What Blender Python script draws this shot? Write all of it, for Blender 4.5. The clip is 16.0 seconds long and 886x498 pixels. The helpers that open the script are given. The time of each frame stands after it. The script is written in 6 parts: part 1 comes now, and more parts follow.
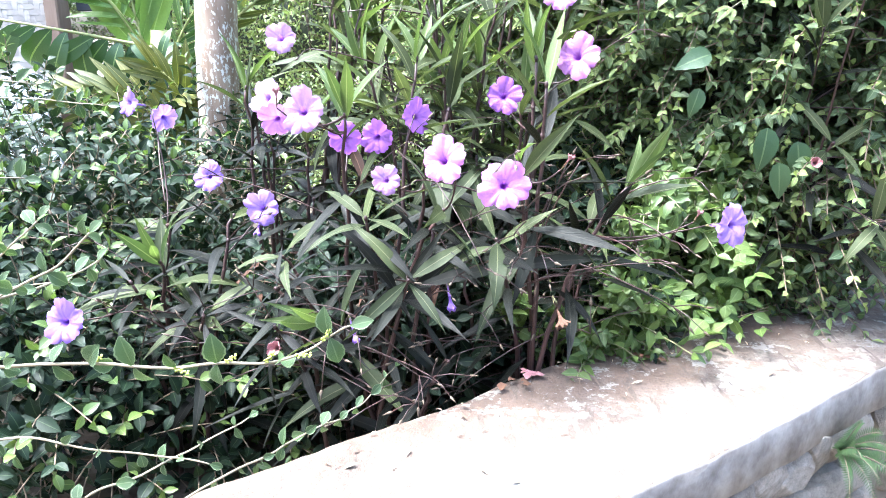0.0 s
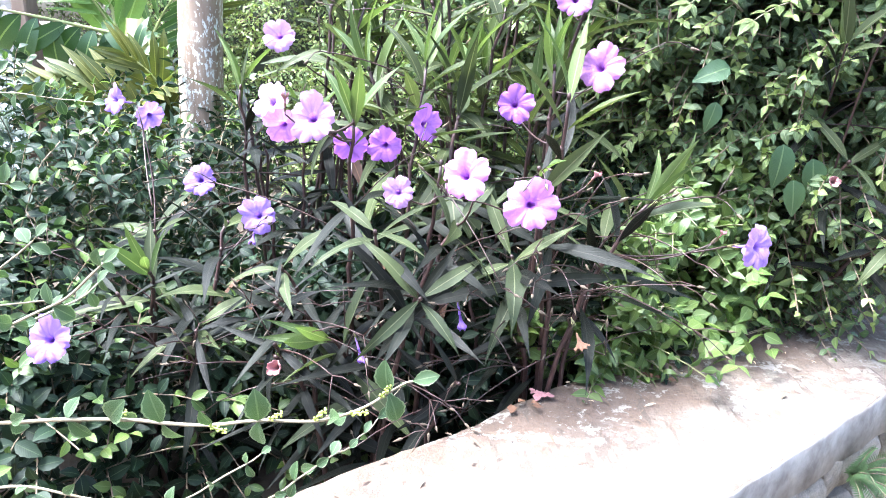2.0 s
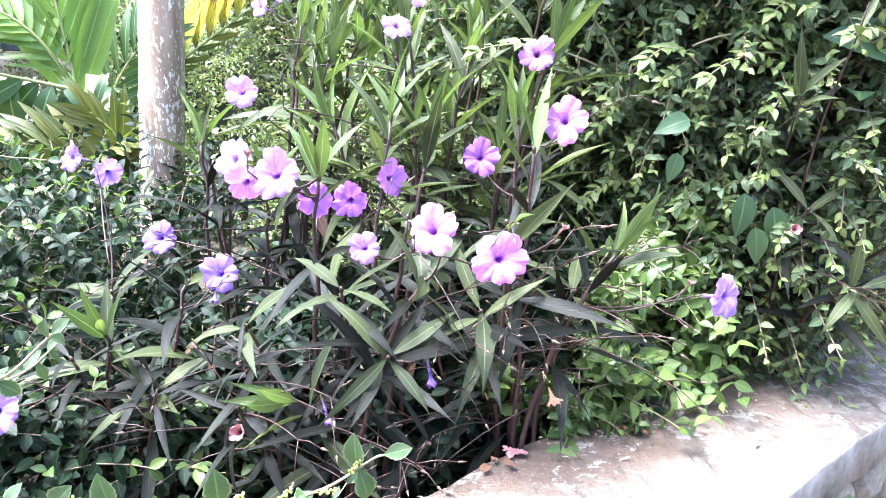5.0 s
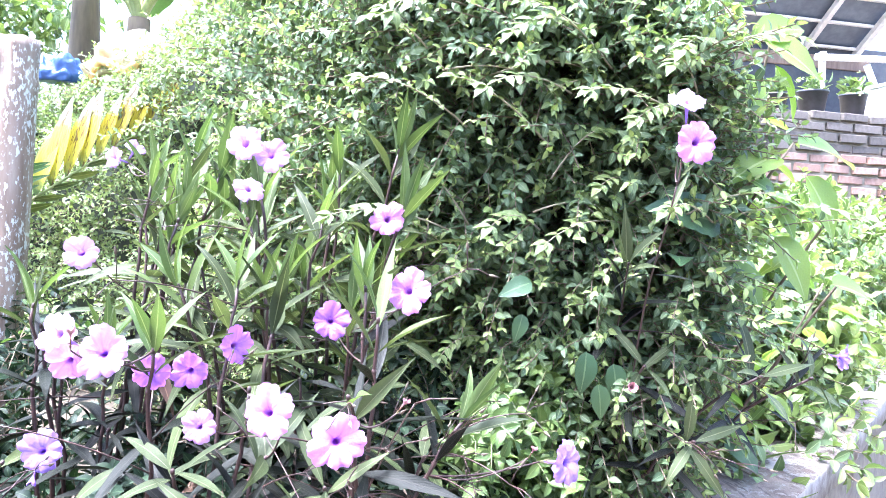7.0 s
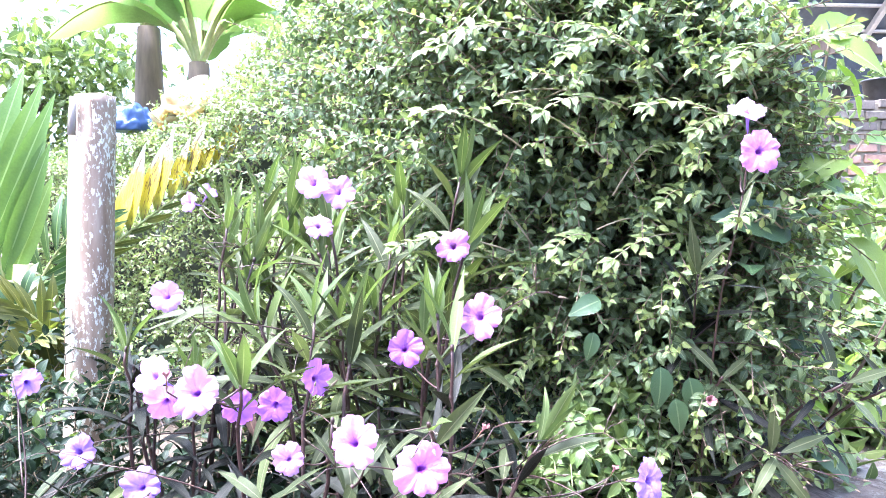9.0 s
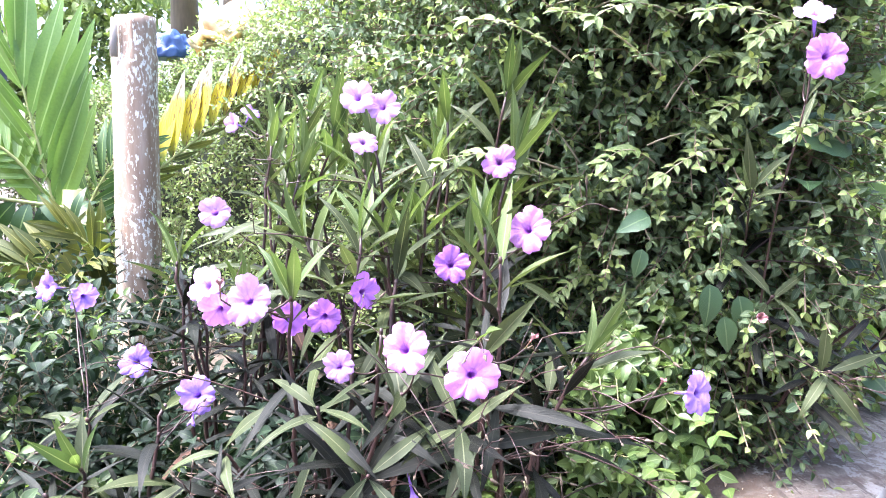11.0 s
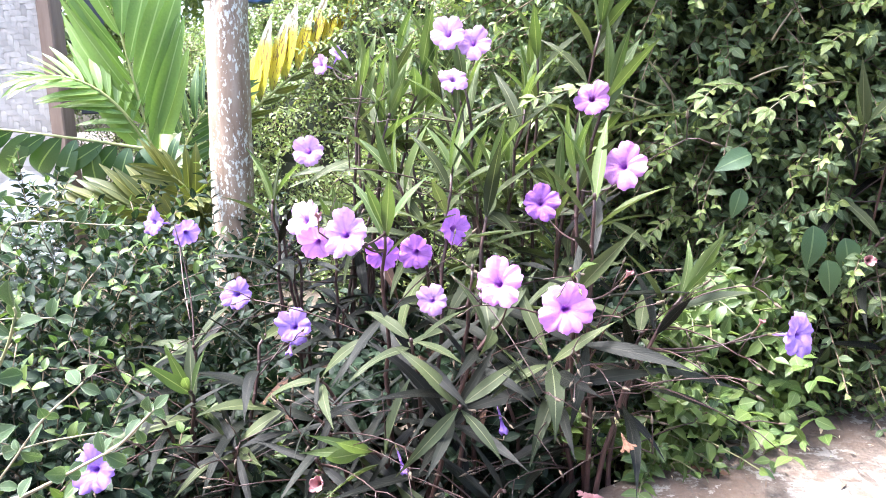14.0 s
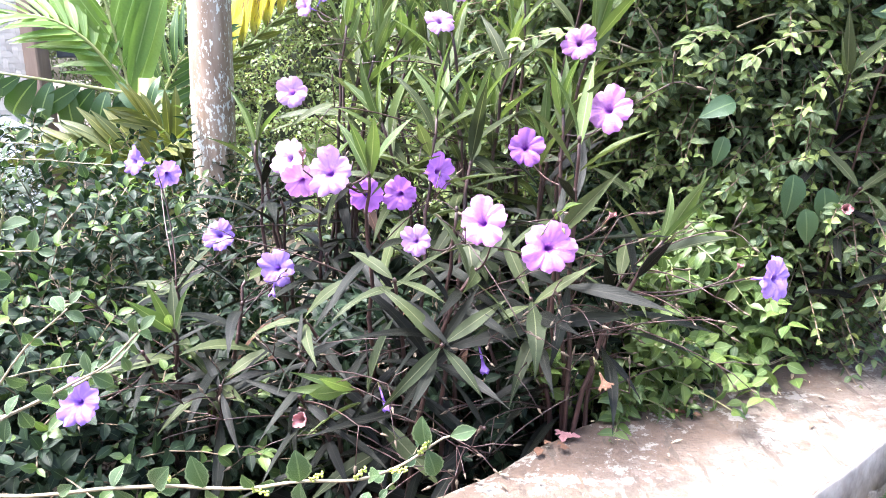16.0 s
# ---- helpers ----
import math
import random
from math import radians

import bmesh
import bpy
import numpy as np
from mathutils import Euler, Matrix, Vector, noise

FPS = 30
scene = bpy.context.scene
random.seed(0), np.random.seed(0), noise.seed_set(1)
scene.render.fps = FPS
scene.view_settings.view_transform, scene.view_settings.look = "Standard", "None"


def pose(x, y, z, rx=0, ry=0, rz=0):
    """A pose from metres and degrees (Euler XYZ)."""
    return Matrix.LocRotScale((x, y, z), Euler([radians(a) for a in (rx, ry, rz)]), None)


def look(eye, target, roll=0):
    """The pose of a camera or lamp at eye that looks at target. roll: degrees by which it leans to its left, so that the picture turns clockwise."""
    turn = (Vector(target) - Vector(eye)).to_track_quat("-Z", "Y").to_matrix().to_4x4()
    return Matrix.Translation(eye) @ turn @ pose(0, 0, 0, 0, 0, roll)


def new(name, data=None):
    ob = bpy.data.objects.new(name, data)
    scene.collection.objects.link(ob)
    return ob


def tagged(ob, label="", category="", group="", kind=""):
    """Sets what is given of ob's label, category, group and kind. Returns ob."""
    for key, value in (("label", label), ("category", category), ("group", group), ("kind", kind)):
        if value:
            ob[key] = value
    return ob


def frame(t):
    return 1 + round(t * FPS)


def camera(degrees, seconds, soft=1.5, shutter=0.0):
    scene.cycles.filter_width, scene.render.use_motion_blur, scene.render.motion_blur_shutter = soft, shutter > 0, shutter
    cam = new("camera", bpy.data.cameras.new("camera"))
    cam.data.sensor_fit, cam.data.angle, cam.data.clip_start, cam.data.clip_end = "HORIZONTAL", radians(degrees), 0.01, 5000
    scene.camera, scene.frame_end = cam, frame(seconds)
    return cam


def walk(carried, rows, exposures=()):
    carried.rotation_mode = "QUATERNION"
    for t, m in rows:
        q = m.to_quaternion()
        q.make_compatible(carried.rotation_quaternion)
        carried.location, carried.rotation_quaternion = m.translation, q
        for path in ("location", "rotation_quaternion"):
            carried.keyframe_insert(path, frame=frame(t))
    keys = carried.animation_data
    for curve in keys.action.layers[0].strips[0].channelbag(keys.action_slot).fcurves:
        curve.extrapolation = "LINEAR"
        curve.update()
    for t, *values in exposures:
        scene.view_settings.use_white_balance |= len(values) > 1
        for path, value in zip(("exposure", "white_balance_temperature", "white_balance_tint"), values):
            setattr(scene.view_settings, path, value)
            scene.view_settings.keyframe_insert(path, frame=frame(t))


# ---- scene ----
cam = camera(63.1, 16.0, soft=0.9)
PATH = [
    (0, (0.042, 0.047, 0.936), (-0.031, 1.966, 0.378), 0.2),
    (0.5, (0.024, 0.082, 0.923), (-0.016, 1.985, 0.309), 0.4),
    (1, (0.005, 0.097, 0.929), (-0.059, 1.99, 0.289), -0.4),
    (1.5, (-0.013, 0.097, 0.945), (-0.038, 1.998, 0.325), -0.0),
    (2, (-0.015, 0.095, 0.948), (0.007, 2.012, 0.376), 2.0),
    (2.5, (-0.011, 0.101, 0.943), (0.016, 2.015, 0.365), 1.9),
    (3, (-0.017, 0.104, 0.943), (-0.022, 2.024, 0.382), 0.9),
    (3.2, (-0.018, 0.103, 0.942), (-0.052, 2.027, 0.397), 0.2),
    (5.3, (-0.016, 0.11, 0.957), (0.127, 2.067, 0.569), 1.1),
    (5.5, (-0.011, 0.11, 0.963), (0.154, 2.073, 0.623), 0.6),
    (6, (0.004, 0.107, 0.981), (0.286, 2.08, 0.81), 0.4),
    (6.5, (0.016, 0.107, 0.994), (0.391, 2.069, 0.891), 2.1),
    (7, (0.024, 0.107, 1.006), (0.452, 2.059, 0.917), 2.3),
    (7.5, (0.026, 0.104, 1.018), (0.472, 2.052, 0.961), 0.6),
    (8, (0.022, 0.099, 1.019), (0.432, 2.056, 0.966), -0.4),
    (8.5, (0.019, 0.095, 1.025), (0.371, 2.063, 0.978), -1.3),
    (9, (0.011, 0.09, 1.018), (0.276, 2.072, 0.976), -1.4),
    (9.5, (0.004, 0.09, 1.014), (0.205, 2.079, 0.936), -1.2),
    (10, (0.001, 0.095, 1.006), (0.192, 2.082, 0.876), -1.1),
    (12.3, (-0.013, 0.099, 0.985), (0.061, 2.075, 0.681), -1.8),
    (12.5, (-0.015, 0.098, 0.986), (0.044, 2.073, 0.673), -1.7),
    (13, (-0.017, 0.098, 0.983), (0.02, 2.07, 0.653), -1.9),
    (13.5, (-0.019, 0.098, 0.981), (-0.015, 2.068, 0.637), -2.1),
    (14, (-0.022, 0.095, 0.978), (-0.077, 2.062, 0.623), -1.9),
    (14.5, (-0.026, 0.093, 0.975), (-0.12, 2.053, 0.591), -1.9),
    (15, (-0.026, 0.09, 0.971), (-0.12, 2.046, 0.564), -1.5),
    (15.5, (-0.025, 0.091, 0.965), (-0.06, 2.041, 0.522), -1.0),
    (16, (-0.025, 0.088, 0.96), (-0.032, 2.032, 0.488), -0.8),
]
EXPOSURES = [(0, 3.24, 5450, 8), (3, 3.28, 5450, 8), (5.5, 3.43, 5450, 12), (7, 3.68, 5250, 16), (9.5, 3.51, 5400, 19), (12.5, 3.1, 5800, 15), (16, 3.09, 5800, 13)]
walk(cam, [(t, look(eye, target, roll)) for t, eye, target, roll in PATH], EXPOSURES)

# ---- world, sun, exposure ----
SUN_ELEVATION, SUN_AZIMUTH = radians(69), radians(-100)   # azimuth from +y towards +x
world = bpy.data.worlds.new("world")
scene.world = world
world.use_nodes = True
wn = world.node_tree.nodes
sky = wn.new("ShaderNodeTexSky")
sky.sky_type, sky.sun_disc = "NISHITA", False
sky.sun_elevation, sky.sun_rotation = SUN_ELEVATION, SUN_AZIMUTH
sky.air_density, sky.dust_density, sky.ozone_density = 1.0, 6.0, 1.0
wn["Background"].inputs["Strength"].default_value = 0.15
world.node_tree.links.new(sky.outputs["Color"], wn["Background"].inputs["Color"])
sun_dir = Vector((math.sin(SUN_AZIMUTH) * math.cos(SUN_ELEVATION), math.cos(SUN_AZIMUTH) * math.cos(SUN_ELEVATION), math.sin(SUN_ELEVATION)))
sun = new("sun", bpy.data.lights.new("sun", "SUN"))
sun.data.energy, sun.data.angle, sun.data.color = 2.6, radians(26), (1.0, 0.96, 0.90)
sun.matrix_world = look(sun_dir * 30, (0, 0, 0))

rng = np.random.default_rng(7)


# ---- materials ----
def nodes_of(name):
    m = bpy.data.materials.new(name)
    m.use_nodes = True
    t = m.node_tree
    return m, t, t.nodes["Principled BSDF"], t.nodes["Material Output"]


def node(t, kind, **sockets):
    n = t.nodes.new(kind)
    for k, v in sockets.items():
        n.inputs[k.replace("_", " ")].default_value = v
    return n


def ramp(t, source, stops):
    r = t.nodes.new("ShaderNodeValToRGB")
    e = r.color_ramp.elements
    while len(e) < len(stops):
        e.new(0.5)
    for el, (p, c) in zip(e, stops):
        el.position, el.color = p, (*c, 1) if len(c) == 3 else c
    t.links.new(source, r.inputs["Fac"])
    return r.outputs["Color"]


def mix(t, fac, a, b, kind="MIX"):
    n = t.nodes.new("ShaderNodeMix")
    n.data_type, n.blend_type = "RGBA", kind
    for sock, v in ((n.inputs[0], fac), (n.inputs[6], a), (n.inputs[7], b)):
        if isinstance(v, (int, float)):
            sock.default_value = v
        elif isinstance(v, tuple):
            sock.default_value = (*v, 1)
        else:
            t.links.new(v, sock)
    return n.outputs[2]


def math_node(t, op, a, b=0.0):
    n = t.nodes.new("ShaderNodeMath")
    n.operation = op
    for sock, v in zip(n.inputs, (a, b)):
        if isinstance(v, (int, float)):
            sock.default_value = v
        else:
            t.links.new(v, sock)
    return n.outputs[0]


def noise_tex(t, scale, detail=4.0, coord="Object", stretch=(1, 1, 1), rough=0.6):
    c = t.nodes.new("ShaderNodeTexCoord")
    mp = t.nodes.new("ShaderNodeMapping")
    mp.inputs["Scale"].default_value = stretch
    t.links.new(c.outputs[coord], mp.inputs["Vector"])
    n = node(t, "ShaderNodeTexNoise", Scale=scale, Detail=detail, Roughness=rough)
    t.links.new(mp.outputs[0], n.inputs["Vector"])
    return n.outputs["Fac"]


def bump(t, bsdf, height, strength=0.4, distance=0.002):
    b = node(t, "ShaderNodeBump", Strength=strength, Distance=distance)
    t.links.new(height, b.inputs["Height"])
    t.links.new(b.outputs[0], bsdf.inputs["Normal"])


def leaf_material(name, dark, light, rib, rough=0.42, thin=0.3, island=False, edge=None, glow=(1.3, 1.5, 0.6), spec=0.42):
    """A leaf: two greens mixed leaf by leaf, blotches, a midrib, side veins, light through the blade."""
    m, t, b, out = nodes_of(name)
    if island:
        rnd = t.nodes.new("ShaderNodeNewGeometry").outputs["Random Per Island"]
    else:
        rnd = t.nodes.new("ShaderNodeObjectInfo").outputs["Random"]
    col = mix(t, rnd, dark, light)
    blot = noise_tex(t, 60, 3, "Object")
    col = mix(t, math_node(t, "MULTIPLY", blot, 0.55), col, tuple(c * 0.45 for c in dark))
    uv = t.nodes.new("ShaderNodeUVMap")
    sep = t.nodes.new("ShaderNodeSeparateXYZ")
    t.links.new(uv.outputs[0], sep.inputs[0])
    side = math_node(t, "ABSOLUTE", math_node(t, "SUBTRACT", sep.outputs[0], 0.5))
    line = math_node(t, "LESS_THAN", side, 0.035)
    col = mix(t, math_node(t, "MULTIPLY", line, 0.6), col, rib)
    if edge:
        col = mix(t, math_node(t, "MULTIPLY", math_node(t, "GREATER_THAN", side, 0.42), 0.6), col, edge)
    vein = math_node(t, "SINE", math_node(t, "ADD", math_node(t, "MULTIPLY", sep.outputs[1], 75.0), math_node(t, "MULTIPLY", side, -40.0)))
    t.links.new(col, b.inputs["Base Color"])
    b.inputs["Roughness"].default_value = rough
    b.inputs["Specular IOR Level"].default_value = spec
    bump(t, b, math_node(t, "ADD", math_node(t, "MULTIPLY", vein, 0.07), blot), 0.5, 0.0012)
    tr = t.nodes.new("ShaderNodeBsdfTranslucent")
    t.links.new(mix(t, 1.0, col, glow, "MULTIPLY"), tr.inputs["Color"])
    ms = t.nodes.new("ShaderNodeMixShader")
    ms.inputs[0].default_value = thin
    t.links.new(b.outputs[0], ms.inputs[1])
    t.links.new(tr.outputs[0], ms.inputs[2])
    t.links.new(ms.outputs[0], out.inputs["Surface"])
    return m


def plain_material(name, a, b2, scale=30, rough=0.7, metal=0.0, strength=0.4, distance=0.002, stretch=(1, 1, 1), big=None, per_object=0.0):
    """Two tones by noise at two scales, with fine relief."""
    m, t, b, out = nodes_of(name)
    fine, coarse = noise_tex(t, scale, 6, stretch=stretch), noise_tex(t, big or scale / 7, 3, stretch=stretch)
    f = ramp(t, math_node(t, "ADD", math_node(t, "MULTIPLY", fine, 0.5), math_node(t, "MULTIPLY", coarse, 0.5)), [(0.36, (0, 0, 0)), (0.64, (1, 1, 1))])
    col = mix(t, f, a, b2)
    if per_object:
        rnd = t.nodes.new("ShaderNodeObjectInfo").outputs["Random"]
        col = mix(t, math_node(t, "MULTIPLY", rnd, per_object), col, tuple(c * 0.45 for c in a))
    t.links.new(col, b.inputs["Base Color"])
    b.inputs["Roughness"].default_value, b.inputs["Metallic"].default_value = rough, metal
    bump(t, b, fine, strength, distance)
    return m


def petal_material(name, pale, deep, throat):
    """Lilac petal: radial fade from a dark throat, fine veins along each lobe, crinkled tissue."""
    m, t, b, out = nodes_of(name)
    uv = t.nodes.new("ShaderNodeUVMap")
    sep = t.nodes.new("ShaderNodeSeparateXYZ")
    t.links.new(uv.outputs[0], sep.inputs[0])
    rnd = t.nodes.new("ShaderNodeObjectInfo").outputs["Random"]
    col = mix(t, rnd, pale, deep)
    vein = math_node(t, "POWER", math_node(t, "ABSOLUTE", math_node(t, "COSINE", math_node(t, "MULTIPLY", sep.outputs[0], 5 * math.pi))), 14.0)
    fade = ramp(t, sep.outputs[1], [(0.30, (1, 1, 1)), (0.58, (0.5, 0.5, 0.5)), (0.95, (0, 0, 0))])
    side_vein = math_node(t, "POWER", math_node(t, "ABSOLUTE", math_node(t, "COSINE", math_node(t, "MULTIPLY", sep.outputs[0], 25 * math.pi))), 10.0)
    star = math_node(t, "ADD", vein, math_node(t, "MULTIPLY", side_vein, 0.22))
    crinkle = noise_tex(t, 4.5, 4)
    col = mix(t, ramp(t, crinkle, [(0.42, (0, 0, 0)), (0.66, (0.32, 0.32, 0.32))]), col, tuple(0.62 * c + 0.38 * d for c, d in zip(deep, throat)))
    col = mix(t, math_node(t, "MULTIPLY", math_node(t, "MULTIPLY", star, fade), 0.38), col, throat)
    core = ramp(t, sep.outputs[1], [(0.20, (1, 1, 1)), (0.40, (0, 0, 0))])
    col = mix(t, core, col, tuple(c * 1.0 for c in throat))
    t.links.new(col, b.inputs["Base Color"])
    b.inputs["Roughness"].default_value = 0.6
    bump(t, b, math_node(t, "ADD", crinkle, math_node(t, "MULTIPLY", star, -0.15)), 0.6, 0.004)
    tr = t.nodes.new("ShaderNodeBsdfTranslucent")
    t.links.new(col, tr.inputs["Color"])
    ms = t.nodes.new("ShaderNodeMixShader")
    ms.inputs[0].default_value = 0.4
    t.links.new(b.outputs[0], ms.inputs[1])
    t.links.new(tr.outputs[0], ms.inputs[2])
    t.links.new(ms.outputs[0], out.inputs["Surface"])
    return m


def wall_material():
    """Lime-washed cement cap: cream plaster, brown soil stains and painted plant shade towards the bed, dark algae,
    worn white patches, scratches.
    """
    m, t, b, out = nodes_of("weathered cement")
    big, mid, fine = noise_tex(t, 6, 5), noise_tex(t, 26, 7), noise_tex(t, 170, 5)
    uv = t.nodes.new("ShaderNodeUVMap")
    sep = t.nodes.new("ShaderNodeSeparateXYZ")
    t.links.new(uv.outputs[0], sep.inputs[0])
    col = mix(t, ramp(t, big, [(0.36, (0, 0, 0)), (0.62, (1, 1, 1))]), (0.115, 0.083, 0.061), (0.205, 0.172, 0.143))
    col = mix(t, ramp(t, mid, [(0.50, (0, 0, 0)), (0.62, (0.85, 0.85, 0.85))]), col, (0.085, 0.055, 0.037))
    col = mix(t, ramp(t, noise_tex(t, 15, 7), [(0.56, (0, 0, 0)), (0.66, (0.85, 0.85, 0.85))]), col, (0.05, 0.041, 0.033))
    col = mix(t, ramp(t, noise_tex(t, 44, 7), [(0.52, (0, 0, 0)), (0.66, (0.85, 0.85, 0.85))]), col, (0.31, 0.29, 0.25))
    col = mix(t, ramp(t, noise_tex(t, 90, 4), [(0.64, (0, 0, 0)), (0.67, (0.9, 0.9, 0.9))]), col, (0.06, 0.044, 0.033))
    # brown band towards the bed: soil dirt plus petunia shade, both as colour
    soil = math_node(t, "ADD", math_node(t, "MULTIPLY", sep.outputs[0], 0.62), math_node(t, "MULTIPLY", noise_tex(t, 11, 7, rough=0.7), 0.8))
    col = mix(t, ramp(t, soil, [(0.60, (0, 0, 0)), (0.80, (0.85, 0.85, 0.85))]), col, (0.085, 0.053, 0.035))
    speck = noise_tex(t, 300, 3)
    col = mix(t, ramp(t, speck, [(0.56, (0, 0, 0)), (0.62, (0.55, 0.55, 0.55))]), col, (0.07, 0.052, 0.04))
    worn = noise_tex(t, 21, 8, rough=0.75)
    col = mix(t, ramp(t, worn, [(0.545, (0, 0, 0)), (0.565, (0.75, 0.75, 0.75))]), col, (0.29, 0.275, 0.245))
    scratch = noise_tex(t, 60, 4, stretch=(1.0, 0.18, 1.0))
    col = mix(t, ramp(t, scratch, [(0.575, (0, 0, 0)), (0.61, (0.85, 0.85, 0.85))]), col, (0.06, 0.045, 0.034))
    col = mix(t, math_node(t, "MULTIPLY", fine, 0.4), col, (0.105, 0.08, 0.062))
    t.links.new(col, b.inputs["Base Color"])
    b.inputs["Roughness"].default_value = 0.85
    bump(t, b, math_node(t, "ADD", mid, math_node(t, "MULTIPLY", fine, 0.5)), 0.9, 0.006)
    return m


def bamboo_material():
    m, t, b, out = nodes_of("weathered bamboo")
    streak = noise_tex(t, 30, 5, stretch=(1, 1, 0.12))
    col = ramp(t, streak, [(0.35, (0.17, 0.112, 0.072)), (0.55, (0.28, 0.205, 0.145)), (0.7, (0.37, 0.305, 0.235))])
    lichen = noise_tex(t, 150, 5, stretch=(1, 1, 0.5))
    patch = noise_tex(t, 9, 3)
    mask = ramp(t, math_node(t, "ADD", lichen, math_node(t, "MULTIPLY", patch, 0.35)), [(0.715, (0, 0, 0)), (0.765, (0.9, 0.9, 0.9))])
    col = mix(t, mask, col, (0.60, 0.60, 0.53))
    t.links.new(col, b.inputs["Base Color"])
    b.inputs["Roughness"].default_value = 0.65
    bump(t, b, math_node(t, "ADD", streak, math_node(t, "MULTIPLY", lichen, 0.4)), 0.5, 0.003)
    return m


def yellowing_material():
    """Ageing palm leaflet: green at the stalk, yellow along the blade with brown bands, grey dry tip."""
    m, t, b, out = nodes_of("yellowing palm leaflet")
    uv = t.nodes.new("ShaderNodeUVMap")
    sep = t.nodes.new("ShaderNodeSeparateXYZ")
    t.links.new(uv.outputs[0], sep.inputs[0])
    n = noise_tex(t, 14, 3)
    rnd = t.nodes.new("ShaderNodeObjectInfo").outputs["Random"]
    v = math_node(t, "ADD", math_node(t, "ADD", sep.outputs[1], math_node(t, "MULTIPLY", n, 0.22)), math_node(t, "MULTIPLY", rnd, 0.16))
    col = ramp(t, v, [(0.20, (0.08, 0.14, 0.025)), (0.42, (0.45, 0.40, 0.025)), (0.80, (0.56, 0.44, 0.02)), (0.91, (0.22, 0.28, 0.17)), (1.0, (0.30, 0.35, 0.27))])
    brown = ramp(t, math_node(t, "ADD", noise_tex(t, 30, 3, stretch=(0.15, 1, 1)), math_node(t, "MULTIPLY", rnd, 0.12)), [(0.62, (0, 0, 0)), (0.66, (0.85, 0.85, 0.85))])
    col = mix(t, brown, col, (0.09, 0.045, 0.015))
    t.links.new(col, b.inputs["Base Color"])
    b.inputs["Roughness"].default_value = 0.5
    bump(t, b, math_node(t, "SINE", math_node(t, "MULTIPLY", sep.outputs[0], 50.0)), 0.4, 0.002)
    tr = t.nodes.new("ShaderNodeBsdfTranslucent")
    t.links.new(col, tr.inputs["Color"])
    ms = t.nodes.new("ShaderNodeMixShader")
    ms.inputs[0].default_value = 0.45
    t.links.new(b.outputs[0], ms.inputs[1])
    t.links.new(tr.outputs[0], ms.inputs[2])
    t.links.new(ms.outputs[0], out.inputs["Surface"])
    return m


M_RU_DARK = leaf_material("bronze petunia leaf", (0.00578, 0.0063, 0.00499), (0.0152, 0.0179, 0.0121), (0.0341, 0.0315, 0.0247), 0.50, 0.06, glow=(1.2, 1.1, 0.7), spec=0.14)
M_RU_GREEN = leaf_material("green petunia leaf", (0.0378, 0.049, 0.0245), (0.0868, 0.106, 0.0428), (0.168, 0.174, 0.102), 0.48, 0.28, glow=(1.2, 1.3, 0.7), spec=0.18)
M_RU_YOUNG = leaf_material("young petunia leaf", (0.0691, 0.106, 0.0359), (0.127, 0.169, 0.0549), (0.218, 0.244, 0.127), 0.46, 0.34, glow=(1.2, 1.3, 0.7), spec=0.24)
M_RU_YELLOW = leaf_material("yellowed petunia leaf", (0.26, 0.16, 0.02), (0.34, 0.24, 0.05), (0.30, 0.20, 0.08), 0.55, 0.3, glow=(1.1, 1.0, 0.7))
M_RU_DRY = leaf_material("dry brown petunia leaf", (0.07, 0.032, 0.018), (0.13, 0.065, 0.036), (0.2, 0.1, 0.06), 0.7, 0.15, glow=(1.1, 1.0, 0.8))
M_STEM_PURPLE = plain_material("dark purple stem", (0.022, 0.010, 0.010), (0.055, 0.026, 0.021), 90, 0.5)
M_STEM_GREEN = plain_material("green twig", (0.10, 0.12, 0.04), (0.22, 0.21, 0.10), 120, 0.6)
M_TWIG_PALE = plain_material("pale twig bark", (0.17, 0.14, 0.085), (0.29, 0.25, 0.165), 140, 0.7)
M_TWIG_BROWN = plain_material("brown hedge twig", (0.09, 0.062, 0.038), (0.19, 0.14, 0.09), 110, 0.8)
M_BARK = plain_material("dark twig bark", (0.05, 0.035, 0.022), (0.12, 0.09, 0.06), 90, 0.85)
# tints of one lilac petal: sunlight on upper flowers painted pale, low ones violet
M_PINK = petal_material("pink lilac petal", (0.547, 0.256, 0.587), (0.488, 0.21, 0.543), (0.219, 0.0512, 0.32))
M_PALE = petal_material("pale lilac petal", (0.484, 0.311, 0.542), (0.435, 0.252, 0.507), (0.218, 0.0672, 0.332))
M_VIOLET = petal_material("violet petal", (0.363, 0.227, 0.64), (0.311, 0.178, 0.584), (0.124, 0.0432, 0.314))
M_PURPLE = petal_material("purple petal", (0.385, 0.157, 0.557), (0.334, 0.127, 0.505), (0.142, 0.0304, 0.263))
M_WILT = plain_material("wilted petal", (0.225, 0.0975, 0.112), (0.39, 0.195, 0.188), 200, 0.8)
M_DEAD = plain_material("dried petal", (0.0966, 0.0418, 0.0215), (0.149, 0.0768, 0.0429), 160, 0.8)
M_CALYX = plain_material("calyx", (0.09, 0.08, 0.03), (0.16, 0.15, 0.06), 150, 0.6)
M_HEDGE = leaf_material("hedge leaf", (0.0706, 0.113, 0.054), (0.165, 0.219, 0.0972), (0.235, 0.284, 0.149), 0.42, 0.36, True, glow=(1.25, 1.3, 0.7), spec=0.32)
